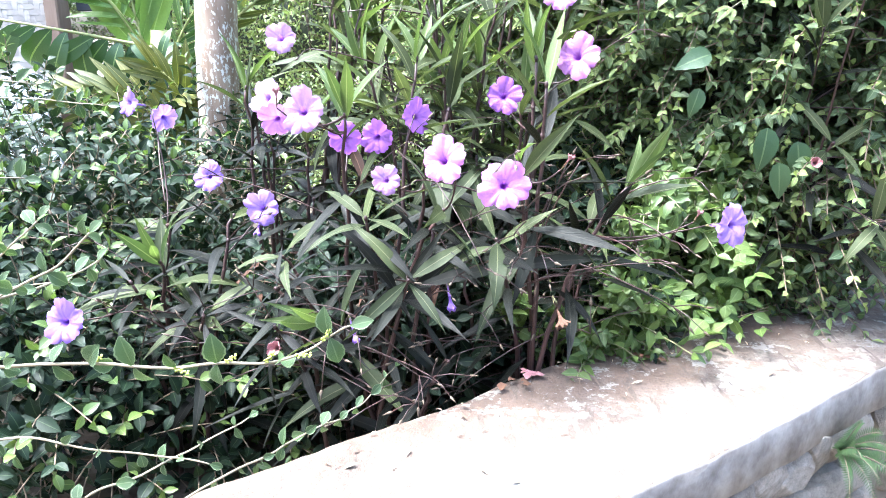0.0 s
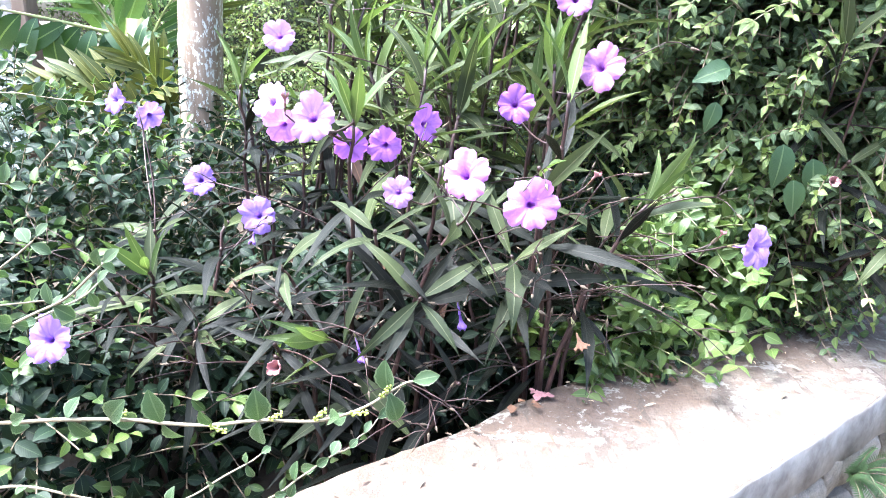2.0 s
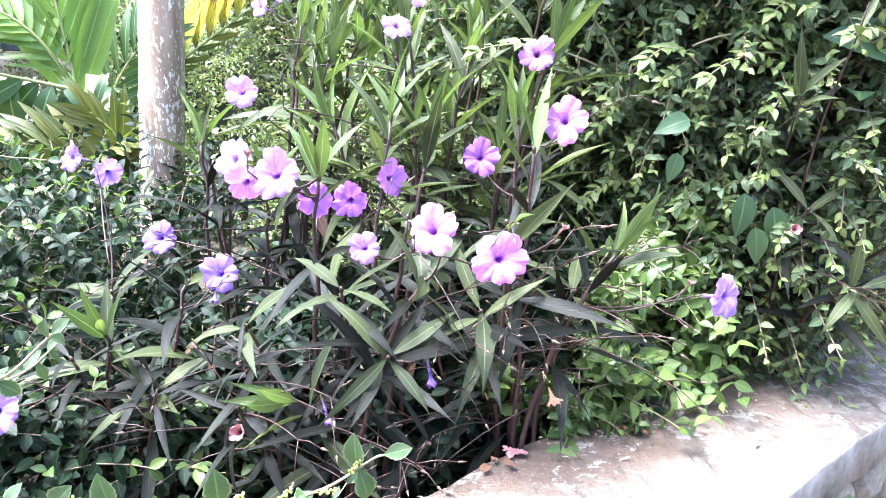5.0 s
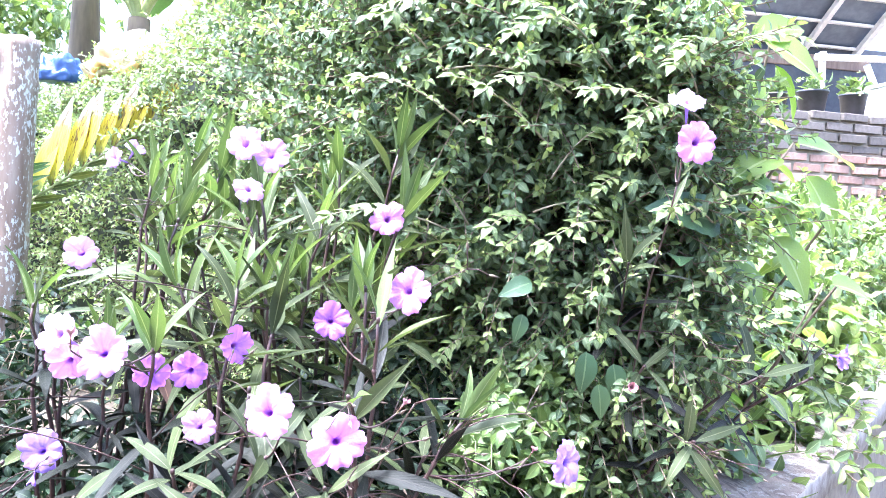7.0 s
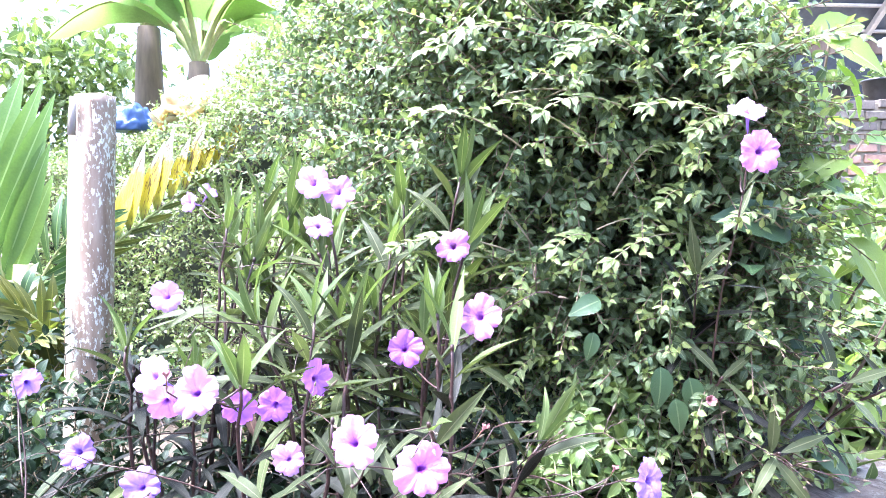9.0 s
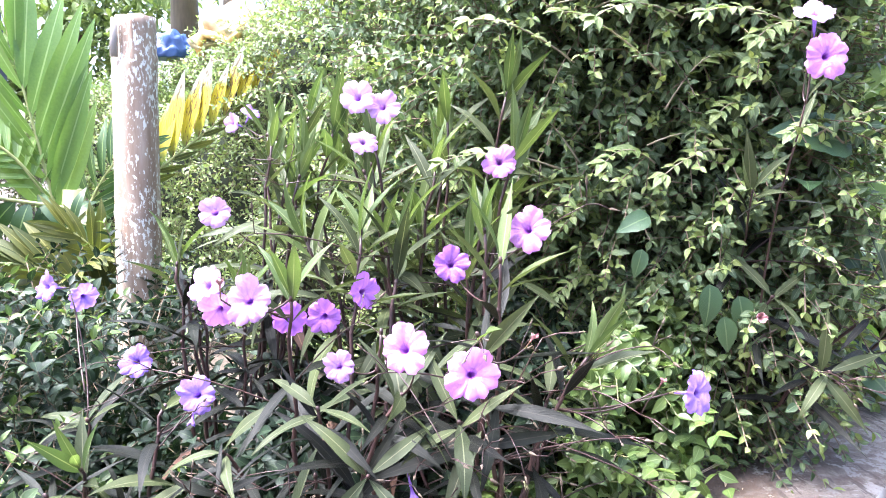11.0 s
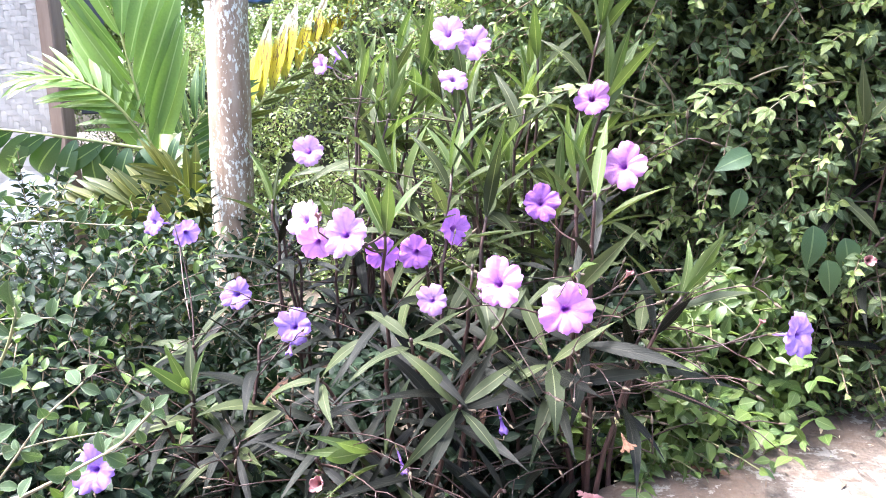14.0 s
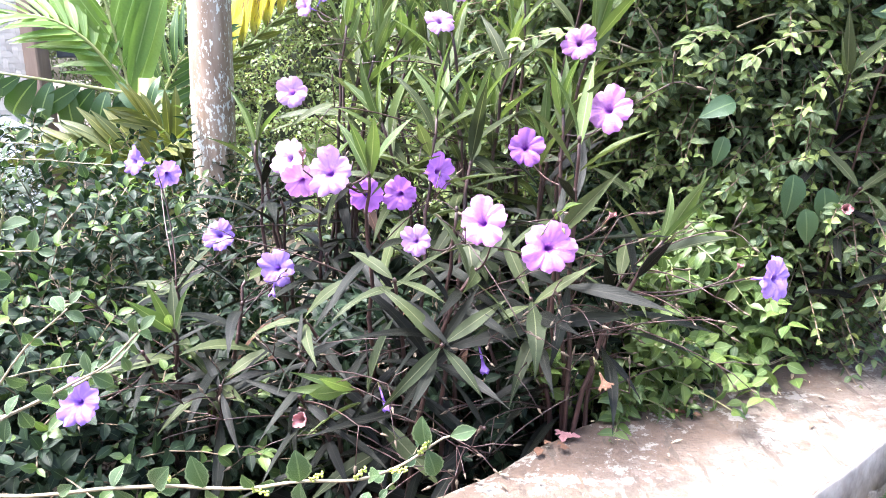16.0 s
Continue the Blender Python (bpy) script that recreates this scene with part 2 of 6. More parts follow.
# tiny yellow-green leaf, brightened so haze and skylight sit in its colour
M_TINY_LIT = leaf_material("tiny hedge leaf, haze-brightened", (0.145, 0.205, 0.0801), (0.331, 0.41, 0.152), (0.427, 0.499, 0.25), 0.34, 0.25, True, glow=(1.2, 1.3, 0.7))
M_SPRAY = leaf_material("new hedge shoot leaf", (0.091, 0.135, 0.0386), (0.171, 0.212, 0.0601), (0.235, 0.269, 0.103), 0.36, 0.30, glow=(1.2, 1.3, 0.7))
M_HEDGE_YOUNG = leaf_material("young hedge leaf", (0.178, 0.25, 0.0813), (0.3, 0.35, 0.112), (0.354, 0.4, 0.175), 0.38, 0.32, True, glow=(1.2, 1.3, 0.7))
# shade low in the bed is put into this green; twig leaves stay brighter
M_SHRUB = leaf_material("toothed shrub leaf, shade-darkened", (0.00789, 0.0185, 0.00963), (0.0246, 0.0439, 0.022), (0.0614, 0.0877, 0.0439), 0.50, 0.20, True, glow=(1.2, 1.3, 0.7), spec=0.20)
M_SHRUB_ONE = leaf_material("variegated twig leaf", (0.04, 0.0766, 0.029), (0.0798, 0.131, 0.0472), (0.131, 0.174, 0.0871), 0.40, 0.22, edge=(0.174, 0.217, 0.123), glow=(1.2, 1.3, 0.7))
M_GOLD = leaf_material("golden green leaf", (0.0741, 0.129, 0.0317), (0.153, 0.213, 0.0495), (0.197, 0.257, 0.0991), 0.42, 0.30, glow=(1.2, 1.3, 0.7))
M_GOLD_STUFF = leaf_material("golden green crowd leaf", (0.0615, 0.109, 0.0303), (0.142, 0.199, 0.0492), (0.161, 0.208, 0.0761), 0.42, 0.28, True, glow=(1.2, 1.3, 0.7))
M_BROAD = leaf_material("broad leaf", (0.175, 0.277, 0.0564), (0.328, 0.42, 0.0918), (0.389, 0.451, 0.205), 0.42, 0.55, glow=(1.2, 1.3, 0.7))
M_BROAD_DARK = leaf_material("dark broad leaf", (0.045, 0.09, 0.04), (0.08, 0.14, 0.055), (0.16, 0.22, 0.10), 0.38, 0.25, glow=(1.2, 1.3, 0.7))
M_WEED = leaf_material("weed leaf", (0.085, 0.13, 0.0455), (0.198, 0.26, 0.078), (0.283, 0.325, 0.143), 0.40, 0.30, True, glow=(1.2, 1.3, 0.7))
M_PALM = leaf_material("palm leaflet", (0.132, 0.228, 0.06), (0.24, 0.348, 0.09), (0.336, 0.432, 0.192), 0.32, 0.36, glow=(1.2, 1.3, 0.7))
M_PALM_DARK = leaf_material("deep green palm leaflet", (0.036, 0.078, 0.0264), (0.078, 0.132, 0.0432), (0.24, 0.312, 0.12), 0.32, 0.25)
M_PALM_OLIVE = leaf_material("olive palm leaflet", (0.0562, 0.0775, 0.02), (0.144, 0.144, 0.0275), (0.25, 0.237, 0.075), 0.42, 0.28)
M_PALM_YELLOW = yellowing_material()
M_PALM_STALK = plain_material("palm stalk", (0.20, 0.24, 0.07), (0.34, 0.34, 0.14), 40, 0.5)
M_BANANA = leaf_material("banana leaf", (0.18, 0.288, 0.108), (0.276, 0.384, 0.144), (0.456, 0.528, 0.288), 0.36, 0.40, glow=(1.2, 1.3, 0.8))
M_BANANA_TRUNK = plain_material("banana trunk", (0.06, 0.04, 0.03), (0.15, 0.11, 0.07), 18, 0.8, stretch=(1, 1, 0.2))
M_FERN = leaf_material("fern leaflet", (0.05, 0.095, 0.035), (0.09, 0.145, 0.055), (0.13, 0.18, 0.08), 0.5, 0.3, True)
M_SPIKE = plain_material("flower spike", (0.28, 0.34, 0.06), (0.42, 0.46, 0.10), 900, 0.6)
M_GREY_WALL = plain_material("grey plaster", (0.13, 0.137, 0.13), (0.208, 0.215, 0.202), 12, 0.9)
# near-black green-brown for the painted shade inside hedges
M_CORE = plain_material("dark sheet for inner shade", (0.018, 0.024, 0.014), (0.036, 0.045, 0.026), 40, 0.95)
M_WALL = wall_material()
M_RENDER = plain_material("limewashed render", (0.122, 0.106, 0.0896), (0.346, 0.326, 0.294), 34, 0.9, big=11, strength=0.7, distance=0.004)
M_STONE = plain_material("mossy rubble stone", (0.195, 0.169, 0.13), (0.442, 0.39, 0.325), 28, 0.9, strength=0.8, distance=0.006, per_object=0.5)
M_MORTAR = plain_material("earthy mortar", (0.12, 0.10, 0.075), (0.22, 0.19, 0.14), 40, 0.95)
M_SOIL = plain_material("dry garden soil", (0.054, 0.0408, 0.0282), (0.108, 0.084, 0.06), 25, 0.95, strength=0.9, distance=0.01)
M_BAMBOO = bamboo_material()
M_SPLIT = plain_material("split grey bamboo", (0.22, 0.19, 0.16), (0.40, 0.36, 0.31), 40, 0.8, stretch=(1, 1, 0.12))
M_STRIP_A = plain_material("woven bamboo strip", (0.304, 0.284, 0.255), (0.44, 0.41, 0.366), 45, 0.7, stretch=(0.15, 1, 1), per_object=0.5)
M_STRIP_B = plain_material("upright bamboo strip", (0.284, 0.262, 0.235), (0.41, 0.383, 0.343), 45, 0.7, stretch=(1, 1, 0.15), per_object=0.5)
M_WOOD = plain_material("old brown timber", (0.108, 0.0696, 0.048), (0.216, 0.156, 0.114), 30, 0.8, stretch=(1, 1, 0.15))
M_PANEL = plain_material("white board", (0.311, 0.338, 0.371), (0.405, 0.425, 0.446), 12, 0.6, strength=0.1)
M_DARKROOM = plain_material("dark boards and gap shade", (0.03, 0.035, 0.045), (0.06, 0.065, 0.07), 20, 0.9)
M_BRICK = plain_material("red brick", (0.221, 0.124, 0.091), (0.351, 0.221, 0.169), 35, 0.9, strength=0.7, distance=0.004, per_object=0.55)
M_BRICK_OLD = plain_material("sooty brick", (0.0715, 0.0585, 0.0494), (0.15, 0.126, 0.107), 35, 0.9, strength=0.7, distance=0.004, per_object=0.5)
M_TIN = plain_material("grey roof sheet", (0.078, 0.091, 0.117), (0.156, 0.176, 0.208), 14, 0.6, metal=0.2, strength=0.2)
M_BATTEN = plain_material("pale batten", (0.483, 0.46, 0.425), (0.69, 0.655, 0.598), 30, 0.8)
M_POT = plain_material("black plastic", (0.015, 0.015, 0.017), (0.04, 0.04, 0.045), 30, 0.45)
M_FOAM = plain_material("white foam box", (0.74, 0.74, 0.72), (0.84, 0.84, 0.82), 60, 0.8)
M_TARP = plain_material("blue tarpaulin", (0.0104, 0.0286, 0.091), (0.026, 0.065, 0.182), 20, 0.45)
M_SACK = plain_material("cream woven sack", (0.364, 0.28, 0.14), (0.504, 0.434, 0.28), 60, 0.75)
M_RUST = plain_material("rusty cloth edge", (0.45, 0.24, 0.06), (0.60, 0.40, 0.15), 50, 0.85)
M_STRAW = plain_material("dry straw", (0.33, 0.242, 0.143), (0.528, 0.418, 0.275), 80, 0.9)
M_LITTER = plain_material("dark litter", (0.07, 0.05, 0.035), (0.17, 0.12, 0.08), 80, 0.9)


# ---- mesh helpers ----
def mesh_from(name, verts, faces, material, uvs=None, smooth=True):
    me = bpy.data.meshes.new(name)
    me.from_pydata([tuple(v) for v in verts], [], [tuple(f) for f in faces])
    if uvs is not None:
        layer = me.uv_layers.new(name="UVMap")
        idx = np.empty(len(me.loops), int)
        me.loops.foreach_get("vertex_index", idx)
        layer.data.foreach_set("uv", np.asarray(uvs, float)[idx].ravel())
    me.polygons.foreach_set("use_smooth", [smooth] * len(me.polygons))
    me.materials.append(material)
    me.update()
    return me


def put(name, me, parent=None, m=None, label="", kind=""):
    ob = new(name, me)
    if parent is not None:
        ob.parent = parent
    if m is not None:
        ob.matrix_basis = m
    return tagged(ob, label=label, kind=kind)


def thing(name, at, label, category, group="", kind=""):
    ob = new(name)
    ob.empty_display_size = 0.05
    ob.location = at
    return tagged(ob, label, category, group, kind)


def local(parent, verts):
    return np.asarray(verts, float) - np.asarray(parent.location)


def unit(v):
    v = np.asarray(v, float)
    return v / max(np.linalg.norm(v), 1e-9)


def frame_at(p, d, up=(0, 0, 1), s=1.0, origin=(0, 0, 0)):
    """A pose whose x runs along d and whose z leans to up, at p less origin, scaled by s."""
    x = unit(d)
    z = np.asarray(up, float) - np.dot(up, x) * x
    z = unit(z if np.linalg.norm(z) > 1e-3 else np.array((0.3, 0.5, 0.1)))
    y = np.cross(z, x)
    sx, sy, sz = (s, s, s) if np.isscalar(s) else s
    p = np.asarray(p, float) - np.asarray(origin, float)
    return Matrix(((x[0] * sx, y[0] * sy, z[0] * sz, p[0]), (x[1] * sx, y[1] * sy, z[1] * sz, p[1]), (x[2] * sx, y[2] * sy, z[2] * sz, p[2]), (0, 0, 0, 1)))


def leaf_shape(length, width, rows=8, peak=0.42, fold=0.25, curl=0.5, tooth=0.0, wave=0.0, twist=0.0, sharp=0.85):
    """A blade along x, lying in xy, folded along its midrib and bent down by curl radians."""
    verts, uvs, faces = [], [], []
    px = pz = 0.0
    for i in range(rows + 1):
        v = i / rows
        a = v ** (math.log(0.5) / math.log(peak))
        w = width / 2 * max(math.sin(math.pi * min(a, 1.0)), 0.0) ** sharp
        if tooth and i % 2:
            w *= 1 + tooth
        if i in (0, rows):
            w = width * 0.02
        ang = curl * v
        if i:
            px += length / rows * math.cos(ang)
            pz -= length / rows * math.sin(ang)
        tw = twist * v
        wob = wave * width * math.sin(v * 9.0)
        verts += [(px, -w * math.cos(tw), pz + fold * w + wob - w * math.sin(tw)), (px, 0, pz), (px, w * math.cos(tw), pz + fold * w - wob + w * math.sin(tw))]
        uvs += [(0, v), (0.5, v), (1, v)]
    for i in range(rows):
        a = 3 * i
        faces += [(a, a + 3, a + 4, a + 1), (a + 1, a + 4, a + 5, a + 2)]
    return np.array(verts), faces, np.array(uvs)


def tube(points, radii, sides=6, cap=True):
    """A round stem through points."""
    P = np.asarray(points, float)
    R = np.broadcast_to(np.asarray(radii, float), (len(P),))
    verts, faces = [], []
    ref = np.array((0.31, 0.22, 0.92))
    for i, p in enumerate(P):
        d = unit(P[min(i + 1, len(P) - 1)] - P[max(i - 1, 0)])
        r = ref if abs(np.dot(ref, d)) < 0.9 else np.array((1.0, 0.1, 0))
        u = unit(np.cross(d, r))
        w = np.cross(d, u)
        for k in range(sides):
            a = 2 * math.pi * k / sides
            verts.append(p + R[i] * (math.cos(a) * u + math.sin(a) * w))
    n = len(P)
    for i in range(n - 1):
        for k in range(sides):
            k2 = (k + 1) % sides
            faces.append((i * sides + k, i * sides + k2, (i + 1) * sides + k2, (i + 1) * sides + k))
    if cap:
        faces += [tuple(range(sides))[::-1], tuple(range((n - 1) * sides, n * sides))]
    return np.array(verts), faces


def joined(pieces):
    """Several (verts, faces) as one."""
    V, F, k = [], [], 0
    for v, f in pieces:
        V.append(np.asarray(v, float))
        F += [tuple(i + k for i in q) for q in f]
        k += len(v)
    return np.vstack(V), F


def bezier(a, c, b, n):
    a, c, b = (np.asarray(q, float) for q in (a, c, b))
    t = np.linspace(0, 1, n)[:, None]
    return (1 - t) ** 2 * a + 2 * t * (1 - t) * c + t ** 2 * b


def box(x0, x1, y0, y1, z0, z1):
    v = [(x, y, z) for z in (z0, z1) for y in (y0, y1) for x in (x0, x1)]
    return np.array(v, float), [(0, 2, 3, 1), (4, 5, 7, 6), (0, 1, 5, 4), (2, 6, 7, 3), (0, 4, 6, 2), (1, 3, 7, 5)]


def bevelled_box(name, x0, x1, y0, y1, z0, z1, material, bevel=0.004):
    bm = bmesh.new()
    bmesh.ops.create_cube(bm, size=1)
    for v in bm.verts:
        v.co = (x0 + (v.co.x + 0.5) * (x1 - x0), y0 + (v.co.y + 0.5) * (y1 - y0), z0 + (v.co.z + 0.5) * (z1 - z0))
    bmesh.ops.bevel(bm, geom=bm.edges[:], offset=bevel, segments=1, affect="EDGES")
    me = bpy.data.meshes.new(name)
    bm.to_mesh(me)
    bm.free()
    me.materials.append(material)
    return me


def scatter(name, shapes, pos, direc, up, size, material, parent, label="", kind="stuff"):
    """Many blades joined into one mesh: blade shapes set at pos along direc."""
    pos, direc, up = (np.asarray(a, float) for a in (pos, direc, up))
    x = direc / np.maximum(np.linalg.norm(direc, axis=1, keepdims=True), 1e-9)
    z = up - (up * x).sum(1, keepdims=True) * x
    z /= np.maximum(np.linalg.norm(z, axis=1, keepdims=True), 1e-6)
    y = np.cross(z, x)
    size = np.asarray(size, float)[:, None, None]
    V, L, U, base = [], [], [], 0
    which = np.arange(len(pos)) % len(shapes)
    for k, (sv, sf, su) in enumerate(shapes):
        s = which == k
        if not s.any():
            continue
        w = (sv[None, :, 0:1] * x[s][:, None] + sv[None, :, 1:2] * y[s][:, None] + sv[None, :, 2:3] * z[s][:, None]) * size[s] + pos[s][:, None]
        n, m = w.shape[:2]
        f = np.asarray(sf)
        L.append((f[None] + (np.arange(n) * m)[:, None, None] + base).reshape(-1, 4))
        V.append(w.reshape(-1, 3))
        U.append(np.tile(su, (n, 1)))
        base += n * m
    V, L, U = np.vstack(V), np.vstack(L), np.vstack(U)
    me = bpy.data.meshes.new(name)
    me.vertices.add(len(V))
    me.vertices.foreach_set("co", (V - np.asarray(parent.location)).ravel())
    me.loops.add(L.size)
    me.loops.foreach_set("vertex_index", L.ravel())
    me.polygons.add(len(L))
    me.polygons.foreach_set("loop_start", np.arange(len(L)) * 4)
    me.polygons.foreach_set("use_smooth", np.ones(len(L), bool))
    uvl = me.uv_layers.new(name="UVMap")
    uvl.data.foreach_set("uv", U[L.ravel()].ravel())
    me.materials.append(material)
    me.update(calc_edges=True)
    return put(name, me, parent, None, label, kind)


def strands(name, lines, material, parent, sides=3, label="", kind="stuff"):
    """Many thin twigs, (points, radii) each, joined into one mesh."""
    v, f = joined([tube(p, r, sides, False) for p, r in lines])
    return put(name, mesh_from(name, local(parent, v), f, material), parent, None, label, kind)


# ---- ground and low wall ----
WALL_FRONT = [(-0.95, -0.30), (-0.35, 0.20), (0.05, 0.545), (0.183, 0.660), (0.317, 0.754), (0.435, 0.846), (0.522, 0.916), (0.626, 0.993), (1.022, 1.305), (1.344, 1.551), (1.579, 1.746), (3.0, 2.9)]
WALL_BACK = [(-1.12, -0.08), (-0.52, 0.42), (-0.156, 0.722), (-0.02, 0.825), (0.13, 0.955), (0.281, 1.056), (0.376, 1.11), (0.48, 1.20), (0.85, 1.50), (1.18, 1.78), (1.40, 1.98), (2.8, 3.15)]
WALL_TOP, SOIL = 0.50, 0.30


def stations(line, n):
    P = np.array(line, float)
    k = np.linspace(0, len(P) - 1, n)
    out = np.stack([np.interp(k, np.arange(len(P)), P[:, j]) for j in (0, 1)], 1)
    for _ in range(6):
        out[1:-1] = (out[:-2] + 2 * out[1:-1] + out[2:]) / 4
    return out


def bed_height(x, y):
    """Soil behind the wall stands higher than the path before it."""
    d = (y - 0.86) * 0.77 - (x - 0.30) * 0.64
    k = min(max((d + 0.06) / 0.12, 0), 1)
    return SOIL * k + 0.03 * noise.noise((x * 2.1, y * 2.1, 0.3)) * min(1.0, 6 / (1 + abs(x) + abs(y)))


def build_ground():
    g = np.concatenate([-np.geomspace(400, 3.2, 24), np.linspace(-3, 3, 76), np.geomspace(3.2, 400, 24)])
    n = len(g)
    v = [(x, y + 1.0, bed_height(x, y + 1.0)) for y in g for x in g]
    f = [(j * n + i, j * n + i + 1, (j + 1) * n + i + 1, (j + 1) * n + i) for j in range(n - 1) for i in range(n - 1)]
    ob = put("ground", mesh_from("ground", v, f, M_SOIL))
    tagged(ob, "dry brown garden soil with a raised planting bed", "soil", kind="structure")


def build_wall():
    root = thing("garden_wall", (0.3, 0.85, 0.0), "low curved garden wall with a lime-washed cement cap, stained and worn", "wall", kind="structure")
    n = 220
    A, B = stations(WALL_FRONT, n), stations(WALL_BACK, n)
    prof = [(0.03, -0.07), (0.0, -0.068), (-0.002, -0.006), (0.003, -0.0015), (0.012, 0.0)] + [(q, 0.001) for q in np.linspace(0.09, 0.91, 14)] + [(0.98, 0.0), (0.997, -0.006), (1.004, -0.02), (1.0, -0.068), (0.97, -0.07)]
    m = len(prof)
    v = []
    for i in range(n):
        for u, dz in prof:
            p = A[i] + (B[i] - A[i]) * u
            w = noise.noise((p[0] * 5, p[1] * 5, 0.4)) * 0.005 + noise.noise((p[0] * 40, p[1] * 40, dz * 60)) * 0.002
            edge = noise.noise((p[0] * 16, p[1] * 16, 5.0)) * 0.004 if u < 0.03 or u > 0.97 else 0.0
            q = p + (B[i] - A[i]) / np.linalg.norm(B[i] - A[i]) * edge
            v.append((q[0], q[1], WALL_TOP + dz + w))
    f = [(i * m + k, i * m + k + 1, (i + 1) * m + k + 1, (i + 1) * m + k) for i in range(n - 1) for k in range(m - 1)]
    f += [(i * m + m - 1, i * m, (i + 1) * m, (i + 1) * m + m - 1) for i in range(n - 1)]
    f += [tuple(range(m)), tuple(range((n - 1) * m, n * m))[::-1]]
    f = [q[::-1] for q in f]
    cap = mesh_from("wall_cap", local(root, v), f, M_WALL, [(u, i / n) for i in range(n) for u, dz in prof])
    cap.materials.append(M_RENDER)
    for i in range(n - 1):
        for k in (0, 1, 2):
            cap.polygons[i * (m - 1) + k].material_index = 1
    put("wall_cap", cap, root, None, "cream cement cap with brown stains")
    body = []
    for i in range(n):
        a, b = A[i] + (B[i] - A[i]) * 0.10, A[i] + (B[i] - A[i]) * 0.94
        body += [(a[0], a[1], -0.05), (a[0], a[1], 0.435), (b[0], b[1], 0.435), (b[0], b[1], -0.05)]
    f = [(i * 4 + k, (i + 1) * 4 + k, (i + 1) * 4 + (k + 1) % 4, i * 4 + (k + 1) % 4) for i in range(n - 1) for k in range(4)]
    put("wall_core", mesh_from("wall_core", local(root, body), f, M_MORTAR, smooth=False), root, None, "earthy mortar core")
    # rubble stones of the visible stretch of the front face
    r = random.Random(3)
    shapes = []
    for k in range(5):
        bm = bmesh.new()
        bmesh.ops.create_icosphere(bm, subdivisions=2, radius=1)
        for q in bm.verts:
            q.co *= 1 + 0.28 * noise.noise(q.co * 1.3 + Vector((k * 7, 0, 0)))
            q.co = Vector([max(-0.8, min(0.8, c)) for c in q.co])
        me = bpy.data.meshes.new("stone")
        bm.to_mesh(me)
        bm.free()
        me.materials.append(M_STONE)
        shapes.append(me)
    for row in range(6):
        s = 0.0
        while s < 1.0:
            w = r.uniform(0.035, 0.065)
            k = int((0.20 + 0.58 * s) * (n - 1))
            a = A[k] + (B[k] - A[k]) * 0.10
            d = unit(A[min(k + 2, n - 1)] - A[k - 2])
            z = 0.40 - row * 0.072 + r.uniform(-0.01, 0.01)
            put("stone", r.choice(shapes), root, frame_at((a[0], a[1], z), (d[0], d[1], r.uniform(-.1, .1)), (0, 0, 1), (w, 0.032, r.uniform(0.034, 0.046)), root.location))
            s += w * 2.1 / 1.55


def build_light_block():
    """Plain unseen wall behind the path, added to cut front light on low leaves."""
    bm = bmesh.new()
    bmesh.ops.create_cube(bm, size=1.0, matrix=Matrix.Translation((0.5, -2.1, 1.05)) @ Matrix.Diagonal((9.0, 0.2, 2.2, 1.0)))
    bmesh.ops.bevel(bm, geom=bm.edges[:], offset=0.015, segments=2, affect="EDGES")
    me = bpy.data.meshes.new("wall_south")
    bm.to_mesh(me)
    bm.free()
    me.materials.append(M_GREY_WALL)
    tagged(put("wall_south", me), "unseen plain grey wall added behind the path to block low light", "wall", kind="structure")


# ---- flowering petunia clumps ----
RU = {}
for key, mat in (("dark", M_RU_DARK), ("green", M_RU_GREEN), ("young", M_RU_YOUNG), ("yellow", M_RU_YELLOW), ("dry", M_RU_DRY)):
    RU[key] = []
    slim = 0.66 if key == "dark" else 0.98
    for curl, fold, wave, width in ((0.15, 0.40, 0.02, 0.150), (0.55, 0.28, 0.05, 0.155), (1.0, 0.22, 0.07, 0.165), (0.35, 0.5, 0.03, 0.155), (0.8, 0.15, 0.1, 0.17)):
        v, f, u = leaf_shape(1.0, width * slim * 1.1, 12, 0.40, fold, curl, wave=wave, twist=rng.uniform(-0.6, 0.6), sharp=1.2)
        RU[key].append(mesh_from("petunia_leaf", v, f, mat, u))


